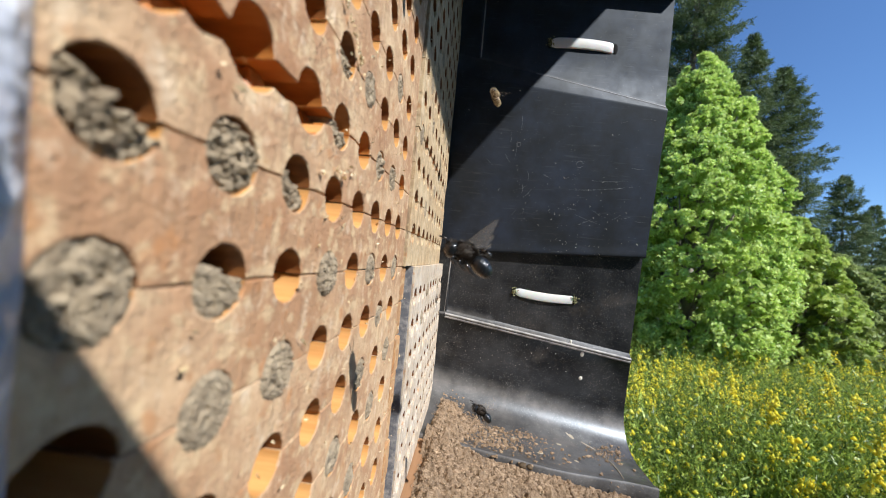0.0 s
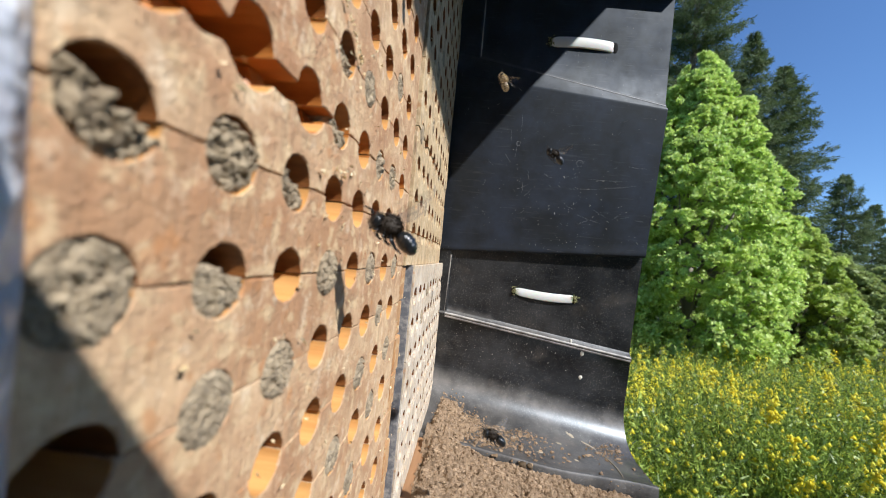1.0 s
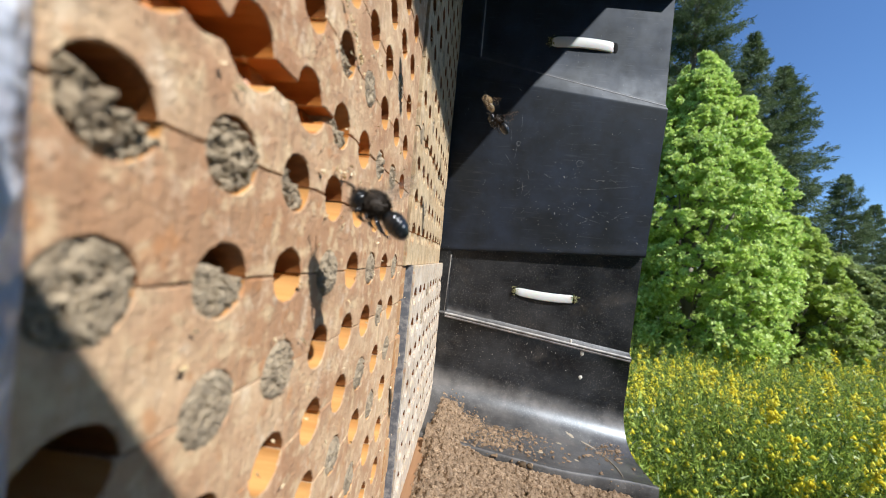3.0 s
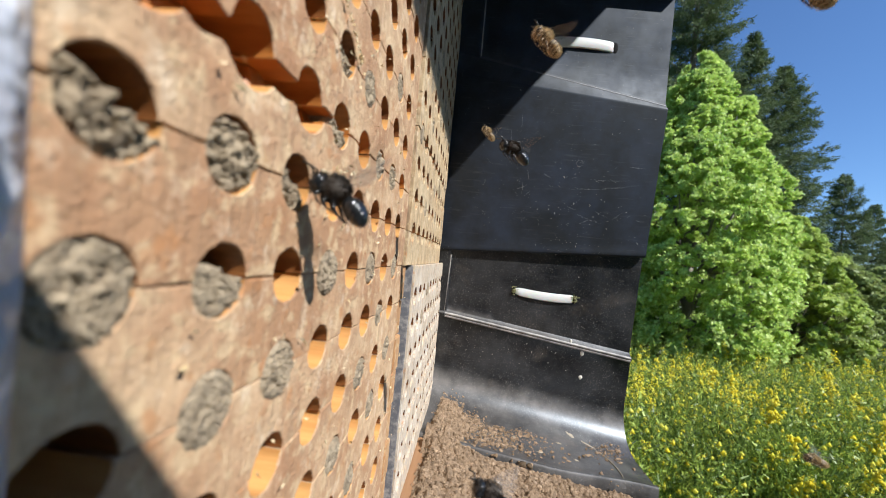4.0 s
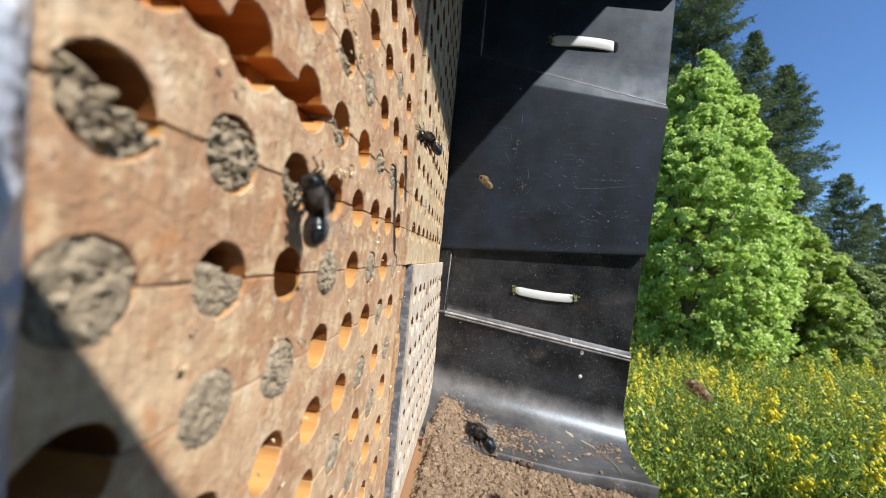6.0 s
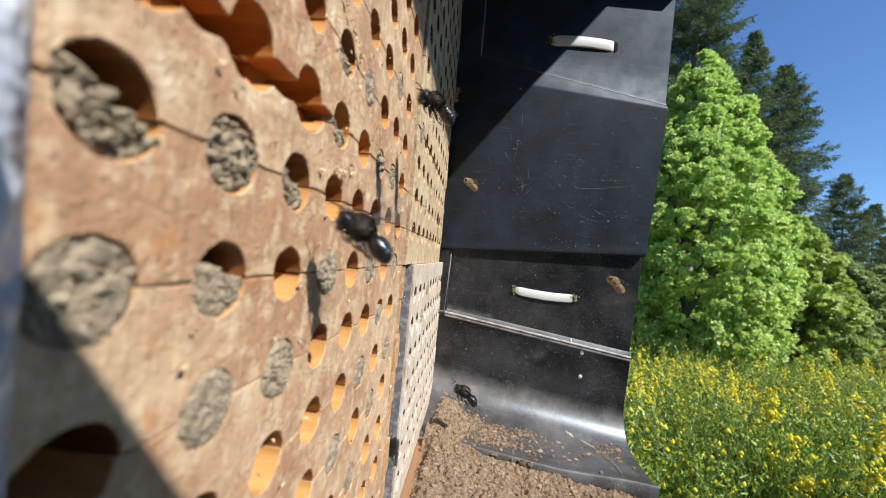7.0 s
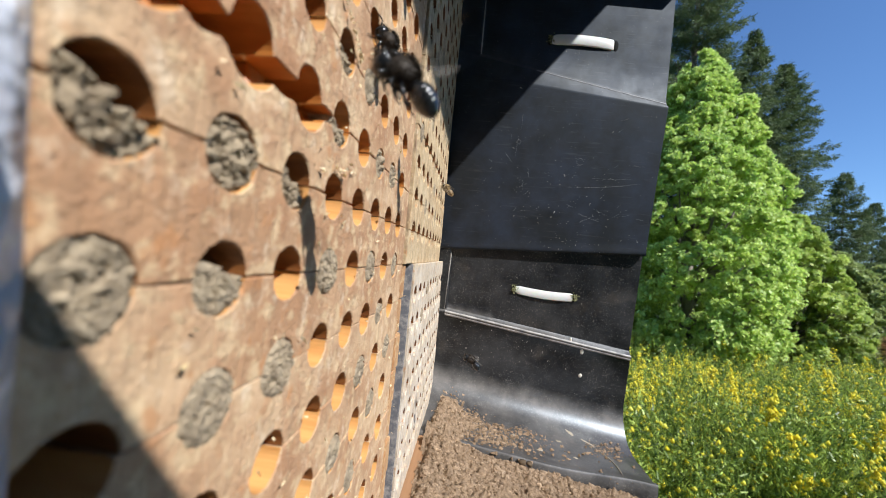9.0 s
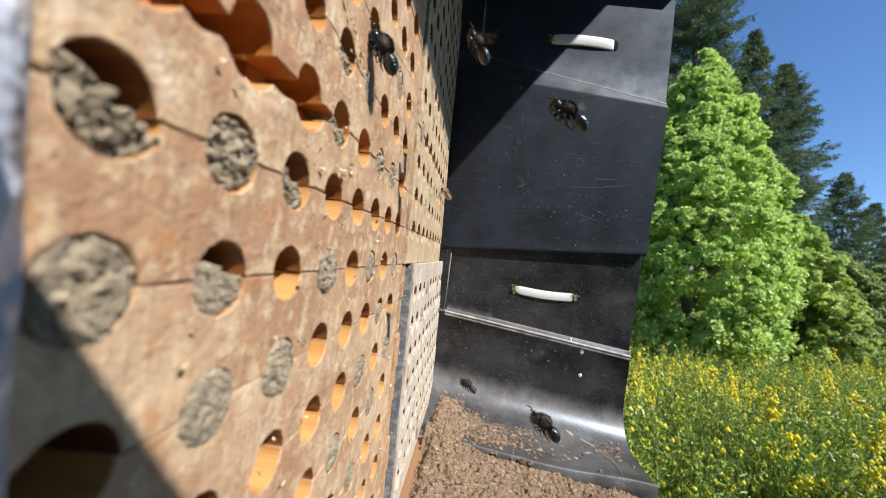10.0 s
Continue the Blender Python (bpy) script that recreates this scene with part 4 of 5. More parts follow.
def conifer(x, y, base, top, radius, label, seed, bare=0.08, taper=0.8, dense=1.0):
    """A straight trunk with ragged boughs, each hung with fine needle sprays."""
    g, rng = random.Random(seed), np.random.default_rng(seed)
    thing = tagged(new("conifer"), label, "conifer")
    thing.matrix_basis = Matrix.Translation((x, y, base))
    h = top - base
    pieces = [tube([(0, 0, h * k / 8) for k in range(9)], [max(0.012 * h * (1 - k / 8), 0.02) for k in range(9)], 8)]
    crown = []
    m = int(h * 22 * dense)
    for i in range(m):
        t = bare + (1 - bare) * (i + g.random()) / m
        w = g.uniform(0, 2 * math.pi)
        ragged = 0.50 + 0.55 * g.random() ** 1.5 + 0.30 * noise.noise((w * 1.6, t * h * 1.1, seed))
        reach = radius * (1 - t) ** taper * ragged * min(1.0, (1 - t) / 0.14) ** 0.5 + 0.10
        d = Vector((math.cos(w), math.sin(w), 0))
        a = Vector((0, 0, t * h))
        rise = g.uniform(-0.40, 0.05) + 0.75 * t ** 2
        pts = [a, a + d * reach * 0.55 + Vector((0, 0, reach * rise * 0.6)), a + d * reach + Vector((0, 0, reach * (rise + 0.06)))]
        if i % 3 == 0:
            pieces.append(tube(pts, [0.05 * (1 - t) + 0.012, 0.03 * (1 - t) + 0.008, 0.006], 4))
        n = int((60 + reach * 120) * dense)
        u = rng.random(n) ** 0.65
        p0, p1, p2 = (np.array(v) for v in pts)
        p = np.where(u[:, None] < 0.5, p0 + (p1 - p0) * (u * 2)[:, None], p1 + (p2 - p1) * (u * 2 - 1)[:, None])
        side = np.array([-d.y, d.x, 0.0])
        spread = (0.10 + 0.30 * reach * (1.05 - u)) * rng.uniform(-1, 1, n)
        p = p + side * spread[:, None] + rng.normal(size=(n, 3)) * 0.05 - np.array([0, 0, 1.0]) * (np.abs(spread) * 0.35)[:, None]
        dirn = np.array(d) * rng.uniform(0.1, 1.0, n)[:, None] + side * np.sign(spread)[:, None] * rng.uniform(0, 0.9, n)[:, None] + np.array([0, 0, 1.0]) * rng.uniform(-0.7, 0.35, n)[:, None]
        dirn /= np.linalg.norm(dirn, axis=1)[:, None]
        wide = np.cross(dirn, rng.normal(size=(n, 3)))
        wide /= np.linalg.norm(wide, axis=1)[:, None]
        s = rng.uniform(0.10, 0.28, n)[:, None] / dense ** 0.5
        crown.append(np.stack([p, p + dirn * s * 0.5 - wide * s * 0.085, p + dirn * s, p + dirn * s * 0.5 + wide * s * 0.085], axis=1).reshape(-1, 3))
    v = np.concatenate(crown)
    under("trunk", mesh_of("trunk", *merged(pieces), [BARK], True), thing, "brown trunk and boughs")
    under("crown", array_mesh("crown", v, np.arange(len(v)).reshape(-1, 4), NEEDLE), thing, "dark green needle sprays")
    return thing


broadleaf(5.95, 10.6, -3.05, 6.40, [(0.06, 1.7), (0.2, 2.2), (0.41, 2.35), (0.53, 2.15), (0.61, 1.9), (0.69, 1.55), (0.82, 1.10), (0.90, 0.75), (0.96, 0.4), (1.0, 0.12)], 6600, 66, 0.046, MAPLE_LEAF, "bright spring-green maple tree with dense young leaves", 11)
broadleaf(4.2, 11.5, -3.05, 3.4, [(0.05, 1.3), (0.3, 1.9), (0.6, 1.6), (1.0, 0.3)], 420, 90, 0.07, MAPLE_LEAF, "smaller bright green broadleaf tree behind the crate", 12)
broadleaf(9.3, 11.4, -3.05, 2.1, [(0.02, 1.2), (0.4, 1.6), (0.7, 1.2), (0.88, 0.7), (1.0, 0.2)], 800, 80, 0.065, OLIVE_LEAF, "olive-green leafy sapling beside the maple", 15)
broadleaf(12.6, 13.8, -3.05, 1.4, [(0.02, 1.6), (0.3, 2.1), (0.6, 1.7), (1.0, 0.25)], 900, 80, 0.075, SHRUB_LEAF, "dull green shrubby tree beside the maple", 13)
broadleaf(15.2, 14.5, -3.05, 1.1, [(0.02, 1.8), (0.3, 2.4), (0.6, 1.9), (1.0, 0.3)], 800, 80, 0.080, SHRUB_LEAF, "grey-green leafy shrub below dark conifers", 14)
broadleaf(10.6, 11.6, -3.05, 0.1, [(0.02, 1.3), (0.4, 1.7), (0.7, 1.3), (1.0, 0.3)], 600, 80, 0.060, SHRUB_LEAF, "low grey-green shrub at the meadow edge", 16)
conifer(11.0, 20.5, -3.05, 24.0, 4.4, "tall dark green conifer behind the maple", 21, 0.2, 0.7)
conifer(14.7, 21.5, -3.05, 14.3, 4.3, "slim dark conifer standing close beside a taller one", 28, 0.2, 0.75)
conifer(17.2, 22.5, -3.05, 13.1, 4.3, "dark green conifer with ragged drooping boughs", 22, 0.2, 0.62)
conifer(27.9, 30.0, -3.05, 9.2, 4.4, "distant dark conifer with pointed top", 23, 0.3, 0.8, 0.8)
conifer(31.6, 31.5, -3.05, 7.4, 3.4, "distant dark conifer at the wood's edge", 24, 0.3, 0.8, 0.7)
conifer(35.5, 33.0, -3.05, 7.0, 3.4, "distant dark conifer in shade", 25, 0.3, 0.8, 0.6)
conifer(22.5, 31.0, -3.05, 5.2, 3.2, "distant low conifer in the tree line", 26, 0.3, 0.8, 0.6)
conifer(7.0, 24.0, -3.05, 17.0, 4.0, "tall dark conifer partly hidden by the crate", 27, 0.3, 0.7, 0.6)
# Out-of-view conifers added to block sky light from beside and behind the camera.
for k, (x, y, h) in enumerate(((-2.6, -3.2, 5.0), (-0.6, -3.6, 6.0), (1.4, -3.8, 5.0), (-4.6, -1.5, 5.0), (-4.8, 2.5, 5.5), (3.4, -5.4, 4.4), (5.0, -4.6, 4.0), (6.0, -3.0, 4.0), (6.4, -1.6, 3.6), (7.5, -0.3, 3.5), (8.3, 1.0, 3.0), (9.6, 2.8, 2.2))):
    conifer(x, y, -1.9, h, 1.9, "unseen conifer added to dim sky light round the bee house", 31 + k, 0.02, 0.45, 0.35)


# ---- broom thicket ----
def broom(seed):
    """Bushes of thin upright stems with short twigs; the flowers sit in spikes on the upper stems."""
    rng = np.random.default_rng(seed)
    blades, fl = [], []

    def blade(p, e, w):
        d = e - p
        side = np.cross(d, rng.normal(size=d.shape))
        side = side / np.linalg.norm(side, axis=1)[:, None] * w
        blades.append(np.stack([p - side, p + side, e + side * 0.3, e - side * 0.3], axis=1))

    for _ in range(230):
        y = 2.9 + 7.6 * rng.random() ** 0.8
        x = y * rng.uniform(0.30, 1.25)
        k = 64
        tall = max(0.6, 1.22 + rng.normal() * 0.26)
        b = np.array([x, y, ground_height(x, y)]) + rng.normal(size=(k, 3)) * np.array([0.13, 0.13, 0.02])
        lean = rng.normal(size=(k, 2)) * 0.27
        ln = tall * rng.uniform(0.45, 1.05, k) * (1 - 0.35 * np.hypot(lean[:, 0], lean[:, 1]))
        tip = b + np.column_stack([lean[:, 0] * ln, lean[:, 1] * ln, ln])
        mid = b * 0.5 + tip * 0.5 + np.column_stack([-lean * 0.16, np.full(k, 0.02)])
        blade(b, mid, 0.004)
        blade(mid, tip, 0.003)
        for _ in range(26):
            u = rng.uniform(-0.35, 1.0, k)[:, None]
            p = np.where(u > 0, mid + (tip - mid) * u, mid + (mid - b) * u) + rng.normal(size=(k, 3)) * 0.012
            d = rng.normal(size=(k, 3)) * 0.7 + np.array([0, 0, 0.6])
            blade(p, p + d * rng.uniform(0.012, 0.042, k)[:, None], 0.0065)
        bloom = (0.06 + 0.34 * rng.random()) if noise.noise((x * 1.1, y * 1.1, 4.0)) > 0.05 else 0.02 * rng.random()
        for q in range(k):
            if rng.random() < bloom:
                m = rng.integers(8, 34) * (2 if y < 4.8 else 1)
                c = tip[q] + (mid[q] - tip[q]) * rng.uniform(0.0, 0.45, (m, 1))
                fl.append(c + rng.normal(size=(m, 3)) * np.array([0.026, 0.026, 0.024]))
            elif rng.random() < 0.30:
                m = rng.integers(1, 5)
                fl.append(mid[q] + (tip[q] - mid[q]) * rng.uniform(-0.2, 1.0, (m, 1)) + rng.normal(size=(m, 3)) * 0.018)
    stems_v = np.concatenate(blades)
    fl = np.concatenate(fl)
    v = stems_v.reshape(-1, 3)
    tagged(under("broom_thicket", array_mesh("broom_thicket", v, np.arange(len(v)).reshape(-1, 4), BROOM_STEM)), "dense green broom thicket of thin upright stems", "broom shrub", kind="stuff")
    r = np.random.default_rng(seed + 1)
    size = r.uniform(0.012, 0.027, len(fl))[:, None]
    dirs = np.array([(1, 0, -0.5), (-0.5, -0.87, -0.5), (-0.5, 0.87, -0.5), (0, 0, 0.9)], dtype=float)
    fv = np.concatenate([(fl + d * size * r.uniform(0.6, 1.4, (len(fl), 1)))[:, None, :] for d in dirs], axis=1).reshape(-1, 3)
    tri = np.array([(0, 1, 2), (1, 0, 3), (2, 1, 3), (0, 2, 3)])
    ff = (np.arange(len(fl))[:, None, None] * 4 + tri[None]).reshape(-1, 3)
    tagged(under("broom_flowers", array_mesh("broom_flowers", fv, ff, BROOM_FLOWER)), "bright yellow broom flowers scattered over the thicket", "flowers", kind="stuff")


broom(51)


# ---- bees ----
def ball(sx, sy, sz, at=(0, 0, 0), seg=18, rings=12):
    bm = bmesh.new()
    bmesh.ops.create_uvsphere(bm, u_segments=seg, v_segments=rings, radius=1.0)
    for v in bm.verts:
        v.co = Vector((at[0] + v.co.x * sx, at[1] + v.co.y * sy, at[2] + v.co.z * sz))
    return bm


def hair_mesh(centre, radii, count, length, rng, mat, rear=False):
    vs, fs = [], []
    for i in range(count):
        d = Vector((rng.gauss(0, 1), rng.gauss(0, 1), rng.gauss(0.25, 1))).normalized()
        p = Vector(centre) + Vector((d.x * radii[0], d.y * radii[1], d.z * radii[2])) * 0.97
        e = p + (d + Vector((-0.35, 0, 0)) + Vector((rng.gauss(0, 0.25), rng.gauss(0, 0.25), rng.gauss(0, 0.25)))).normalized() * length * rng.uniform(0.5, 1.2)
        w = d.orthogonal().normalized() * 0.00008
        o = len(vs)
        vs += [p - w, p + w, e]
        fs.append((o, o + 1, o + 2))
    return mesh_of("hair", vs, fs, [mat])


def wing_mesh(length, width, s):
    """A thin cambered blade with a rounded tip, root at the origin, along y by the sign s."""
    vs = []
    for i in range(11):
        t = i / 10
        w = width * (0.18 + 0.95 * math.sin(math.pi * 0.95 * t ** 0.75))
        for j in range(5):
            u = j / 4
            vs.append((0.25 * width - w * u - 0.30 * width * t * t, length * t * s, 0.05 * length * math.sin(math.pi * u) * 0.6 - 0.02 * length * t))
    return mesh_of("wing", vs, grid_faces(11, 5), [WING], True)


def bee(size, shell, hair, hairy, label, seed):
    """A bee along +x, head in front; size: head to tail in metres."""
    rng = random.Random(seed)
    k = size / 0.013
    thing = tagged(new("bee"), label, "bee", "bees at the nesting blocks")
    thing.scale = (k, k, k)
    head = part("head", ball(0.0017, 0.0021, 0.0020, (0.0045, 0, -0.0006)), shell, thing, smooth=True)
    for s in (-1, 1):
        part("eye", ball(0.0007, 0.0005, 0.0013, (0.0049, 0.0017 * s, -0.0005), 12, 8), BEE_BLACK, head, "glossy dark eye", True)
        v, f = tube([(0.0062, 0.0006 * s, 0.0000), (0.0070, 0.0011 * s, 0.0011), (0.0086, 0.0019 * s, 0.0007)], [0.00022, 0.00020, 0.00018], 5)
        under("antenna", mesh_of("antenna", v, f, [BEE_BLACK], True), head)
    under("hair", hair_mesh((0.0045, 0, -0.0006), (0.0017, 0.0021, 0.0020), 700 if hairy else 360, 0.0010, rng, hair), head)
    thorax = part("thorax", ball(0.0026, 0.0023, 0.0022, (0.0016, 0, 0.0002)), hair if not hairy else shell, thing, smooth=True)
    under("hair", hair_mesh((0.0016, 0, 0.0003), (0.0027, 0.0024, 0.0024), 2600 if hairy else 1500, 0.0009, rng, hair), thorax, "fuzzy hair")
    start = 0.24 if hairy else 0.05
    vs, prof = [], []
    for i in range(49):
        t = i / 48
        r = 0.0026 * max(0.0, 1 - (2 * (start + (1 - start) * t) - 1) ** 2) ** 0.5
        r = max(r, 0.0003) * 0.90 * (1 - 0.07 * (1 - abs(math.sin(math.pi * t * 5.5))) ** 3)
        prof.append((-0.0009 - 0.0056 * t, r, -0.0004 - 0.0010 * t * t))
    for x, r, z in prof:
        for j in range(18):
            a = 2 * math.pi * j / 18
            vs.append((x, r * math.cos(a), z + r * 0.92 * math.sin(a)))
    fs = grid_faces(49, 18, True) + [tuple(range(18))[::-1], tuple(range(48 * 18, 49 * 18))]
    abdomen = under("abdomen", mesh_of("abdomen", vs, fs, [shell], True), thing)
    under("hair", hair_mesh((-0.0038, 0, -0.0008), (0.0029, 0.0023, 0.0021), 2200 if hairy else 70, 0.0006, rng, hair), abdomen)
    for s in (-1, 1):
        for x, fwd in ((0.0030, 0.0016), (0.0016, -0.0002), (0.0004, -0.0030)):
            v, f = tube([(x, 0.0014 * s, -0.0014), (x + fwd * 0.4, 0.0020 * s, -0.0024), (x + fwd * 0.5 - 0.0010, 0.0014 * s, -0.0031), (x + fwd * 0.6 - 0.0024, 0.0012 * s, -0.0034)], [0.00034, 0.00030, 0.00022, 0.00010], 6)
            under("leg", mesh_of("leg", v, f, [shell], True), thing)
        fore = under("forewing", wing_mesh(0.0102, 0.0031, s), thing)
        fore.matrix_basis = Matrix.Translation((0.0020, 0.0014 * s, 0.0022)) @ pose(0, 0, 0, 25 * s, 0, 25 * s)
        hind = under("hindwing", wing_mesh(0.0064, 0.0022, s), fore)
        hind.matrix_basis = pose(-0.0014, 0.0002, -0.0003, 0, 0, 14 * s)
    return thing


def wings_of(thing):
    return [o for o in thing.children if o.name.startswith("forewing")]


DARK = "blue-black glossy mason bee with smoky wings"
bees = {"a": bee(0.0107, BEE_BLACK, BEE_HAIR, False, "blue-black glossy mason bee hovering and landing at the holes", 61)}
for key, text in (("b", DARK + " flying before the crate wall"), ("h", DARK + " flying over the mud"), ("i", DARK + " rising from the mud"), ("j", DARK + " coming in under the roof")):
    bees[key] = tagged(copy_thing(bees["a"], pose(0, 0, 0)), text)
bees["c"] = bee(0.0100, BEE_BROWN, BEE_TAN, True, "small tan furry bee flying in the crate's shade", 62)
bees["e"] = tagged(copy_thing(bees["c"], pose(0, 0, 0)), "tan furry bee hovering at the crate's upper edge")
bees["f"] = tagged(copy_thing(bees["c"], pose(0, 0, 0)), "tan furry bee flying against the blue sky")
bees["g"] = tagged(copy_thing(bees["c"], pose(0, 0, 0)), "tan furry bee flying in front of the broom")
for key in "efg":
    bees[key].scale = [(0.0100 if key == "g" else 0.0091) / 0.013] * 3
RESTS = {"a": ((4.25, 6.65),), "b": ((9.05, 10.1),)}


def beat(thing, rests):
    """Keys the wings' beat; folded over the back while the bee sits."""
    for i, wing in enumerate(wings_of(thing)):
        s = 1 if wing.location.y > 0 else -1
        rows = []
        for f in range(0, 301):
            t = f / 30
            sits = any(a <= t <= b for a, b in rests)
            up = 6 if sits else 34 + 32 * math.sin(f * 2.1 + 0.4 * len(thing.name))
            back = 68 if sits else 30 + 12 * math.cos(f * 2.1)
            rows.append((t, pose(0.0020, 0.0014 * s, 0.0022, up * s, 0, back * s)))
        walk(wing, rows)


def motions():
    """All that moves: the bees on their ways, and the beat of their wings."""
    walk(bees['a'], [
        (0.00, pose(0.0261, 0.0690, 0.0006, 0.0, -24.6, -174.2)),
        (0.20, pose(0.0220, 0.0678, 0.0013, 0.0, -24.6, -174.2)),
        (0.50, pose(0.0169, 0.0662, 0.0021, 0.0, -26.6, -174.2)),
        (0.70, pose(0.0145, 0.0652, 0.0028, 0.0, -27.6, -174.1)),
        (1.00, pose(0.0122, 0.0642, 0.0038, 0.0, -29.6, -174.1)),
        (1.30, pose(0.0114, 0.0619, 0.0039, -0.0, -28.6, -174.1)),
        (1.50, pose(0.0109, 0.0607, 0.0052, 0.0, -27.6, -174.1)),
        (1.80, pose(0.0103, 0.0595, 0.0048, 0.0, -26.6, -174.2)),
        (2.00, pose(0.0103, 0.0575, 0.0039, 0.0, -27.6, -174.1)),
        (2.20, pose(0.0117, 0.0558, 0.0033, 0.0, -27.6, -174.1)),
        (2.50, pose(0.0135, 0.0552, 0.0038, 0.0, -25.6, -174.2)),
        (2.70, pose(0.0134, 0.0541, 0.0049, 0.0, -26.6, -174.2)),
        (3.30, pose(0.0111, 0.0511, 0.0068, -0.0, -28.6, -174.1)),
        (3.80, pose(0.0083, 0.0494, 0.0088, 0.0, -29.6, -174.1)),
        (4.00, pose(0.0069, 0.0506, 0.0074, 0.0, -32.6, -174.0)),
        (4.20, pose(0.0057, 0.0526, 0.0046, -9.4, -62.7, -167.3)),
        (4.40, pose(0.0052, 0.0523, 0.0037, -28.6, -83.0, -150.4)),
        (4.70, pose(0.0048, 0.0511, 0.0036, -34.7, -84.0, -144.6)),
        (5.00, pose(0.0046, 0.0479, 0.0047, -31.6, -81.8, -147.6)),
        (5.20, pose(0.0046, 0.0466, 0.0049, -30.5, -80.6, -148.6)),
        (5.50, pose(0.0046, 0.0474, 0.0046, -29.8, -79.6, -149.3)),
        (5.70, pose(0.0046, 0.0478, 0.0050, -29.8, -79.6, -149.3)),
        (6.40, pose(0.0046, 0.0500, 0.0045, -30.5, -80.6, -148.6)),
        (6.80, pose(0.0046, 0.0533, 0.0038, -7.0, -62.6, -169.0)),
        (7.00, pose(0.0104, 0.0534, 0.0022, 0.0, -32.6, -174.0)),
        (7.20, pose(0.0171, 0.0490, 0.0021, 0.0, -24.6, -174.2)),
        (7.50, pose(0.0248, 0.0427, 0.0044, 0.0, -20.6, -174.3)),
        (7.70, pose(0.0257, 0.0402, 0.0103, 0.0, -20.6, -174.3)),
        (8.00, pose(0.0223, 0.0418, 0.0187, 0.0, -27.6, -174.1)),
        (8.20, pose(0.0199, 0.0418, 0.0202, 0.0, -29.6, -174.1)),
        (8.50, pose(0.0168, 0.0417, 0.0203, 0.0, -29.6, -174.1)),
        (8.70, pose(0.0159, 0.0418, 0.0196, 0.0, -30.6, -174.0)),
        (9.00, pose(0.0169, 0.0439, 0.0215, -0.0, -34.6, -173.9)),
        (9.20, pose(0.0246, 0.0524, 0.0247, 0.0, -36.6, -173.9)),
        (9.30, pose(0.0253, 0.0565, 0.0278, 0.0, -32.6, -174.0)),
        (9.40, pose(0.0283, 0.0612, 0.0295, 0.0, -26.6, -174.2)),
        (9.50, pose(0.0333, 0.0657, 0.0312, -0.0, -22.6, -174.3)),
        (9.60, pose(0.0370, 0.0701, 0.0328, -0.0, -22.6, -174.3)),
        (9.70, pose(0.0393, 0.0742, 0.0351, 0.0, -24.6, -174.2)),
        (9.80, pose(0.0421, 0.0789, 0.0360, 0.0, -26.6, -174.2)),
        (10.00, pose(0.0467, 0.0866, 0.0365, 0.0, -27.6, -174.1)),
    ])
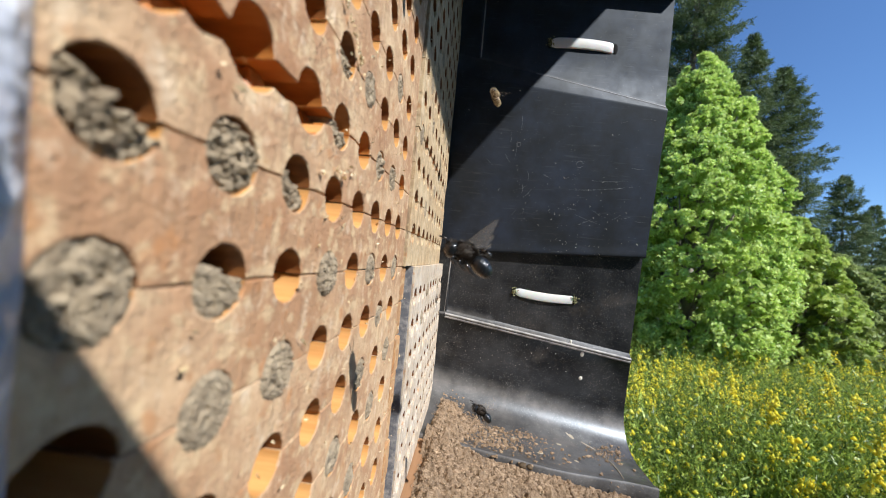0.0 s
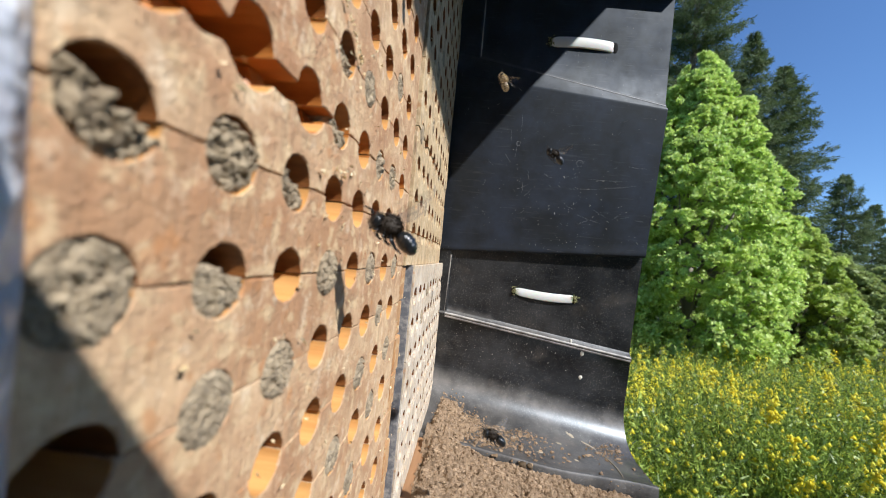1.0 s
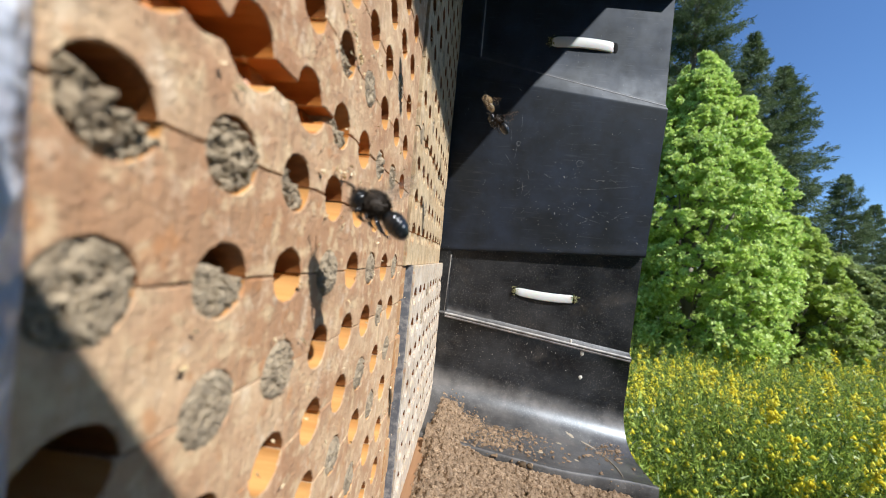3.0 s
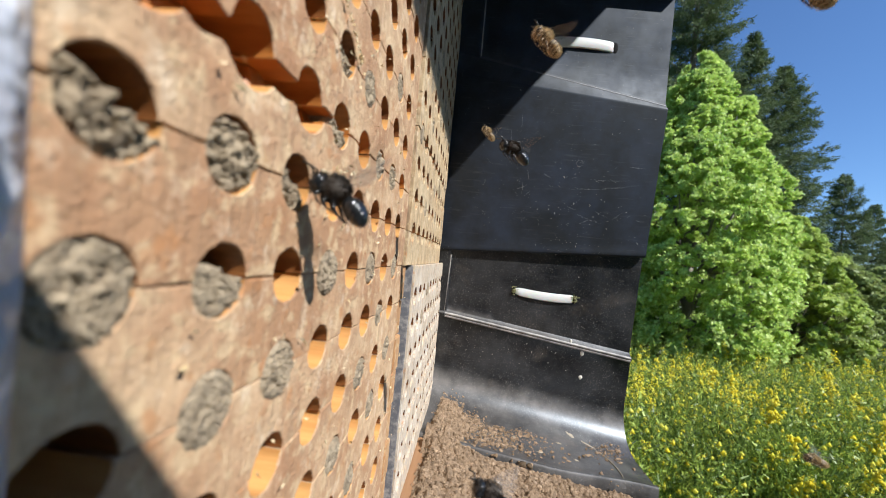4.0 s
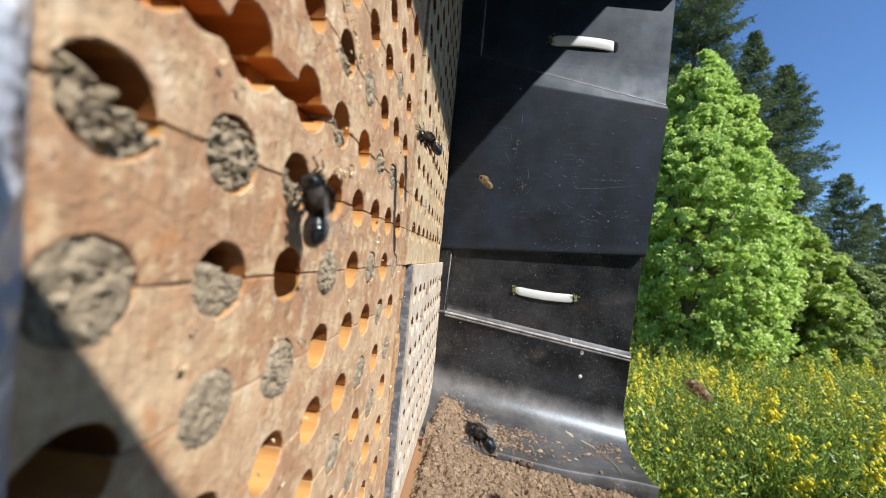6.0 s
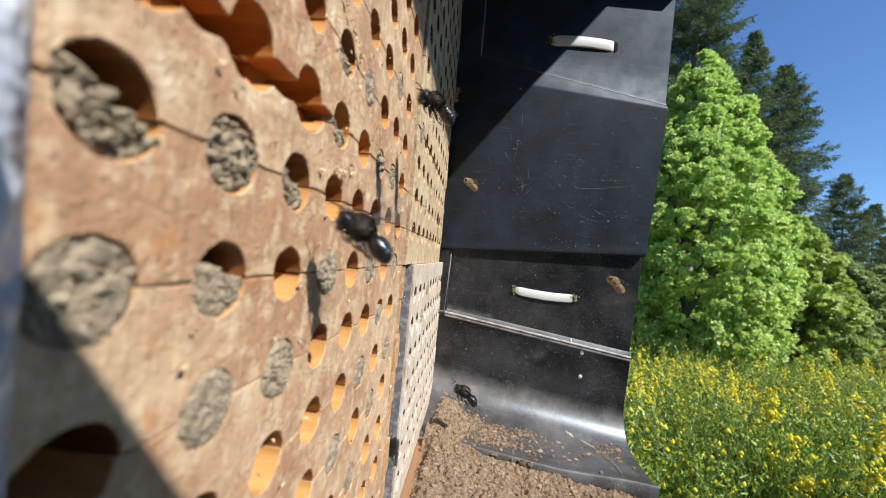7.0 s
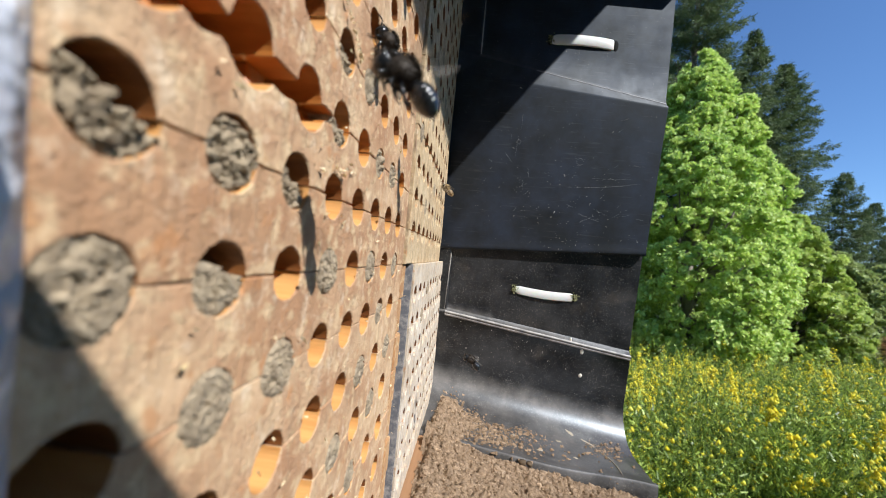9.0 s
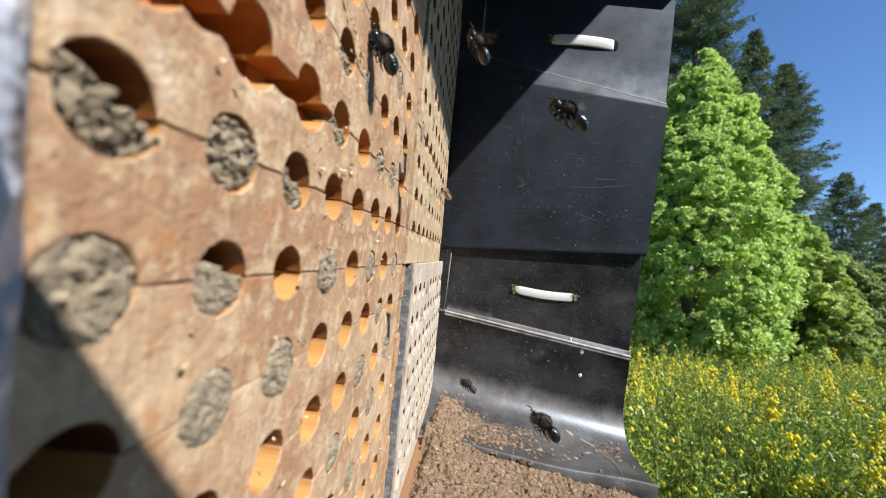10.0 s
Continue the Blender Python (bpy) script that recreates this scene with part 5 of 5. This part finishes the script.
    walk(bees['b'], [
        (0.00, pose(0.0333, 0.2398, 0.0063, 0.0, -14.6, -174.5)),
        (0.20, pose(0.0457, 0.2284, 0.0198, 0.0, -3.9, -154.6)),
        (0.50, pose(0.0589, 0.2096, 0.0359, 0.0, -3.9, -154.6)),
        (0.70, pose(0.0637, 0.1965, 0.0457, 0.0, -24.6, -174.2)),
        (1.00, pose(0.0631, 0.1832, 0.0563, -0.0, -34.6, -173.9)),
        (1.30, pose(0.0556, 0.1785, 0.0646, 0.0, -29.6, -174.1)),
        (1.50, pose(0.0489, 0.1768, 0.0661, 0.0, -24.6, -174.2)),
        (1.80, pose(0.0381, 0.1736, 0.0629, 0.0, -31.7, -150.2)),
        (2.00, pose(0.0314, 0.1684, 0.0636, 0.0, -40.7, -146.8)),
        (2.20, pose(0.0315, 0.1644, 0.0599, 0.0, -33.7, -161.9)),
        (2.50, pose(0.0284, 0.1591, 0.0599, 0.0, -36.6, -173.9)),
        (2.70, pose(0.0308, 0.1534, 0.0606, -0.0, -34.6, -173.9)),
        (3.30, pose(0.0324, 0.1366, 0.0484, 0.0, -32.6, -174.0)),
        (3.80, pose(0.0347, 0.1188, 0.0381, 0.0, -29.6, -174.1)),
        (4.20, pose(0.0375, 0.1027, 0.0317, 0.0, -29.6, -174.1)),
        (4.50, pose(0.0360, 0.0971, 0.0299, 0.0, -32.6, -174.0)),
        (4.70, pose(0.0325, 0.1020, 0.0284, 0.0, -30.6, -174.0)),
        (5.00, pose(0.0221, 0.1116, 0.0274, -0.0, -34.6, -173.9)),
        (5.20, pose(0.0152, 0.1213, 0.0276, 0.0, -36.6, -173.9)),
        (5.50, pose(0.0080, 0.1248, 0.0309, -0.0, -34.6, -173.9)),
        (5.70, pose(0.0070, 0.1238, 0.0342, -0.0, -34.6, -173.9)),
        (6.30, pose(0.0128, 0.1071, 0.0394, 0.0, -32.6, -174.0)),
        (6.80, pose(0.0179, 0.0841, 0.0362, -0.0, -34.6, -173.9)),
        (7.00, pose(0.0154, 0.0821, 0.0349, 0.0, -32.6, -174.0)),
        (7.20, pose(0.0127, 0.0797, 0.0343, -0.0, -34.6, -173.9)),
        (7.50, pose(0.0123, 0.0744, 0.0361, 0.0, -36.6, -173.9)),
        (7.70, pose(0.0120, 0.0758, 0.0422, 0.0, -36.6, -173.9)),
        (8.00, pose(0.0125, 0.0804, 0.0485, 0.0, -32.6, -174.0)),
        (8.20, pose(0.0114, 0.0818, 0.0496, 0.0, -32.6, -174.0)),
        (8.50, pose(0.0076, 0.0816, 0.0488, -0.0, -34.6, -173.9)),
        (8.70, pose(0.0051, 0.0800, 0.0464, -0.0, -39.6, -173.8)),
        (9.00, pose(0.0035, 0.0794, 0.0465, -4.6, -59.0, -170.5)),
        (9.20, pose(0.0048, 0.0739, 0.0415, 0.0, -52.6, -173.2)),
        (9.60, pose(0.0040, 0.0747, 0.0425, 0.0, -52.6, -173.2)),
        (10.00, pose(0.0036, 0.0755, 0.0433, 0.0, -52.6, -173.2)),
    ])
    walk(bees['c'], [
        (0.00, pose(0.0305, 0.1949, 0.0908, 0.0, -44.0, -129.0)),
        (0.20, pose(0.0245, 0.1971, 0.0931, -0.0, -57.3, -133.0)),
        (0.50, pose(0.0242, 0.1975, 0.0968, 0.0, -57.7, -153.7)),
        (0.70, pose(0.0274, 0.1949, 0.0976, 0.0, -54.6, -173.0)),
        (1.00, pose(0.0343, 0.1916, 0.0972, 0.0, -64.6, -172.2)),
        (1.30, pose(0.0401, 0.1891, 0.0971, -0.0, -34.6, -173.9)),
        (1.50, pose(0.0406, 0.1888, 0.0976, 0.0, -29.6, -174.1)),
        (1.80, pose(0.0352, 0.1888, 0.0983, -0.0, -34.6, -173.9)),
        (2.00, pose(0.0320, 0.1909, 0.0989, -0.0, -34.6, -173.9)),
        (2.20, pose(0.0285, 0.1915, 0.0978, -0.0, -49.6, -173.3)),
        (2.50, pose(0.0230, 0.1961, 0.0951, 0.0, -54.6, -173.0)),
        (2.70, pose(0.0246, 0.1976, 0.0920, 0.0, -56.6, -172.9)),
        (3.80, pose(0.0289, 0.2034, 0.0785, 0.0, -44.6, -173.6)),
        (4.20, pose(0.0270, 0.2088, 0.0694, 0.0, -44.6, -173.6)),
        (4.50, pose(0.0204, 0.2123, 0.0647, -0.0, -49.6, -173.3)),
        (4.70, pose(0.0185, 0.2146, 0.0635, 0.0, -54.6, -173.0)),
        (5.00, pose(0.0222, 0.2137, 0.0600, -0.0, -34.6, -173.9)),
        (5.20, pose(0.0249, 0.2146, 0.0567, -0.0, -34.6, -173.9)),
        (5.50, pose(0.0311, 0.2156, 0.0529, -0.0, -34.6, -173.9)),
        (5.70, pose(0.0320, 0.2162, 0.0504, 0.0, -36.6, -173.9)),
        (6.80, pose(0.0201, 0.2172, 0.0455, 0.0, -36.6, -173.9)),
        (7.00, pose(0.0207, 0.2201, 0.0462, -0.0, -34.6, -173.9)),
        (7.20, pose(0.0180, 0.2234, 0.0445, 0.0, -36.6, -173.9)),
        (7.50, pose(0.0140, 0.2276, 0.0432, 0.0, -36.6, -173.9)),
        (8.00, pose(0.0076, 0.2351, 0.0442, -0.0, -39.6, -173.8)),
        (8.50, pose(0.0051, 0.2367, 0.0451, -0.0, -39.6, -173.8)),
        (9.20, pose(0.0052, 0.2370, 0.0436, -0.0, -39.6, -173.8)),
        (10.00, pose(0.0043, 0.2373, 0.0417, 0.0, -44.6, -173.6)),
    ])
    walk(bees['e'], [
        (0.00, pose(0.0126, 0.0889, 0.0938, 0.0, -24.6, -174.2)),
        (3.00, pose(0.0239, 0.0882, 0.0813, 0.0, -24.6, -174.2)),
        (3.40, pose(0.0276, 0.0931, 0.0675, -0.0, -34.6, -173.9)),
        (3.80, pose(0.0338, 0.0928, 0.0586, -0.0, -39.6, -173.8)),
        (4.00, pose(0.0405, 0.0907, 0.0570, -0.0, -39.6, -173.8)),
        (4.20, pose(0.0444, 0.0878, 0.0568, 0.0, -32.6, -174.0)),
        (4.50, pose(0.0460, 0.0831, 0.0595, -0.0, -39.6, -173.8)),
        (4.70, pose(0.0464, 0.0799, 0.0637, 0.0, -44.6, -173.6)),
        (5.20, pose(0.0468, 0.0769, 0.0762, 0.0, -44.6, -173.6)),
        (10.00, pose(0.0499, 0.0810, 0.0855, 0.0, -44.6, -173.6)),
    ])
    walk(bees['f'], [
        (0.00, pose(0.1061, 0.0726, 0.0734, 0.0, -14.6, -174.5)),
        (3.60, pose(0.0916, 0.0661, 0.0640, 0.0, -19.6, -174.3)),
        (4.00, pose(0.0825, 0.0675, 0.0542, -0.0, -34.6, -173.9)),
        (4.20, pose(0.0798, 0.0687, 0.0501, -0.0, -39.6, -173.8)),
        (4.50, pose(0.0725, 0.0717, 0.0490, -0.0, -39.6, -173.8)),
        (4.70, pose(0.0691, 0.0743, 0.0521, -0.0, -42.6, -173.6)),
        (5.00, pose(0.0642, 0.0763, 0.0567, -0.0, -39.6, -173.8)),
        (5.20, pose(0.0609, 0.0776, 0.0622, -0.0, -39.6, -173.8)),
        (5.60, pose(0.0555, 0.0755, 0.0748, -0.0, -34.6, -173.9)),
        (10.00, pose(0.0545, 0.0804, 0.0848, -0.0, -34.6, -173.9)),
    ])
    walk(bees['g'], [
        (0.00, pose(0.1770, 0.1189, -0.0583, 0.0, -14.6, -174.5)),
        (3.50, pose(0.1979, 0.1540, -0.0685, 0.0, -14.6, -174.5)),
        (4.50, pose(0.1555, 0.1763, -0.0731, 0.0, -14.6, -174.5)),
        (4.70, pose(0.1486, 0.1655, -0.0637, 0.0, -19.6, -174.3)),
        (5.10, pose(0.1164, 0.1117, -0.0452, 0.0, -19.6, -174.3)),
        (5.50, pose(0.1130, 0.1029, -0.0405, -0.0, -22.6, -174.3)),
        (5.70, pose(0.1121, 0.1165, -0.0412, 0.0, -29.6, -174.1)),
        (6.30, pose(0.1075, 0.1523, -0.0313, -0.0, -34.6, -173.9)),
        (6.80, pose(0.0920, 0.1782, -0.0108, 0.0, -54.6, -173.0)),
        (7.00, pose(0.0954, 0.1772, -0.0054, -0.0, -39.6, -173.8)),
        (7.20, pose(0.1004, 0.1698, -0.0044, -0.0, -34.6, -173.9)),
        (7.50, pose(0.1028, 0.1516, -0.0139, 0.0, -54.6, -173.0)),
        (7.70, pose(0.1106, 0.1408, -0.0203, -0.0, -39.6, -173.8)),
        (8.00, pose(0.1174, 0.1231, -0.0268, -0.0, -34.6, -173.9)),
        (8.30, pose(0.1141, 0.1066, -0.0258, -0.0, -34.6, -173.9)),
        (8.60, pose(0.1133, 0.1019, -0.0203, -0.0, -34.6, -173.9)),
        (8.90, pose(0.1105, 0.0852, -0.0139, -0.0, -69.6, -171.5)),
        (9.00, pose(0.1151, 0.0806, -0.0123, 0.0, -59.6, -172.7)),
        (9.15, pose(0.1178, 0.0777, -0.0117, 0.0, -54.6, -173.0)),
        (10.00, pose(0.1250, 0.0764, -0.0141, 0.0, -54.6, -173.0)),
    ])
    walk(bees['h'], [
        (0.00, pose(0.0365, 0.1568, -0.0651, 0.0, -32.6, -174.0)),
        (0.20, pose(0.0366, 0.1540, -0.0665, 0.0, -30.6, -174.0)),
        (0.50, pose(0.0382, 0.1518, -0.0686, 0.0, -30.6, -174.0)),
        (0.70, pose(0.0400, 0.1504, -0.0691, 0.0, -19.6, -174.3)),
        (1.00, pose(0.0417, 0.1465, -0.0699, -0.0, -22.6, -174.3)),
        (1.30, pose(0.0415, 0.1402, -0.0714, -0.0, -22.6, -174.3)),
        (1.50, pose(0.0406, 0.1314, -0.0711, 0.0, -19.6, -174.3)),
        (1.80, pose(0.0389, 0.1177, -0.0710, 0.0, -14.6, -174.5)),
        (2.00, pose(0.0361, 0.1065, -0.0705, 0.0, -14.6, -174.5)),
        (2.60, pose(0.0333, 0.0871, -0.0669, 0.0, -19.6, -174.3)),
        (3.50, pose(0.0335, 0.0763, -0.0562, 0.0, -29.6, -174.1)),
        (4.00, pose(0.0354, 0.0712, -0.0457, 0.0, -32.6, -174.0)),
        (4.20, pose(0.0376, 0.0683, -0.0403, -0.0, -34.6, -173.9)),
        (4.50, pose(0.0373, 0.0684, -0.0361, 0.0, -36.6, -173.9)),
        (4.70, pose(0.0374, 0.0740, -0.0362, 0.0, -36.6, -173.9)),
        (5.00, pose(0.0369, 0.0788, -0.0379, 0.0, -32.6, -174.0)),
        (5.20, pose(0.0366, 0.0824, -0.0398, -0.0, -34.6, -173.9)),
        (5.50, pose(0.0354, 0.0856, -0.0427, -0.0, -34.6, -173.9)),
        (5.70, pose(0.0346, 0.0891, -0.0448, -0.0, -34.6, -173.9)),
        (6.80, pose(0.0297, 0.1257, -0.0493, -0.0, -34.6, -173.9)),
        (7.00, pose(0.0288, 0.1310, -0.0493, 0.0, -32.6, -174.0)),
        (7.20, pose(0.0285, 0.1352, -0.0494, 0.0, -32.6, -174.0)),
        (7.50, pose(0.0285, 0.1399, -0.0483, 0.0, -30.6, -174.0)),
        (7.70, pose(0.0280, 0.1419, -0.0486, 0.0, -30.6, -174.0)),
        (8.00, pose(0.0259, 0.1434, -0.0505, 0.0, -29.6, -174.1)),
        (8.20, pose(0.0243, 0.1461, -0.0517, 0.0, -32.6, -174.0)),
        (8.50, pose(0.0256, 0.1518, -0.0506, -0.0, -39.6, -173.8)),
        (8.70, pose(0.0270, 0.1620, -0.0516, -0.0, -39.6, -173.8)),
        (9.00, pose(0.0307, 0.1778, -0.0509, -0.0, -34.6, -173.9)),
        (9.20, pose(0.0320, 0.1832, -0.0503, -0.0, -34.6, -173.9)),
        (9.50, pose(0.0325, 0.1880, -0.0515, 0.0, -32.6, -174.0)),
        (9.60, pose(0.0315, 0.1913, -0.0508, 0.0, -32.6, -174.0)),
        (9.70, pose(0.0331, 0.1913, -0.0581, 0.0, -32.6, -174.0)),
        (9.80, pose(0.0291, 0.1927, -0.0605, 0.0, -30.6, -174.0)),
        (10.00, pose(0.0304, 0.1932, -0.0683, 0.0, -29.6, -174.1)),
    ])
    walk(bees['i'], [
        (0.00, pose(0.0373, 0.0883, -0.0806, 0.0, -24.6, -174.2)),
        (8.80, pose(0.0392, 0.0892, -0.0716, 0.0, -24.6, -174.2)),
        (9.20, pose(0.0410, 0.0922, -0.0584, 0.0, -29.6, -174.1)),
        (9.30, pose(0.0422, 0.0934, -0.0562, 0.0, -32.6, -174.0)),
        (9.40, pose(0.0451, 0.0941, -0.0541, 0.0, -36.6, -173.9)),
        (9.50, pose(0.0467, 0.0951, -0.0517, -0.0, -39.6, -173.8)),
        (9.60, pose(0.0494, 0.0955, -0.0498, 0.0, -36.6, -173.9)),
        (9.70, pose(0.0503, 0.0978, -0.0472, -0.0, -34.6, -173.9)),
        (9.80, pose(0.0511, 0.0992, -0.0462, -0.0, -34.6, -173.9)),
        (9.90, pose(0.0513, 0.1011, -0.0443, -0.0, -34.6, -173.9)),
        (10.00, pose(0.0510, 0.1013, -0.0440, -0.0, -34.6, -173.9)),
    ])
    walk(bees['j'], [
        (0.00, pose(0.0084, 0.0923, 0.1036, -0.0, -34.6, -173.9)),
        (9.60, pose(0.0127, 0.0919, 0.0908, 0.0, -44.6, -173.6)),
        (9.80, pose(0.0159, 0.0978, 0.0787, 0.0, -52.6, -173.2)),
        (9.90, pose(0.0184, 0.1026, 0.0691, 0.0, -54.6, -173.0)),
        (10.00, pose(0.0230, 0.1046, 0.0626, 0.0, -52.6, -173.2)),
    ])
    for key, bee_thing in bees.items():
        beat(bee_thing, RESTS.get(key, ()))


motions()
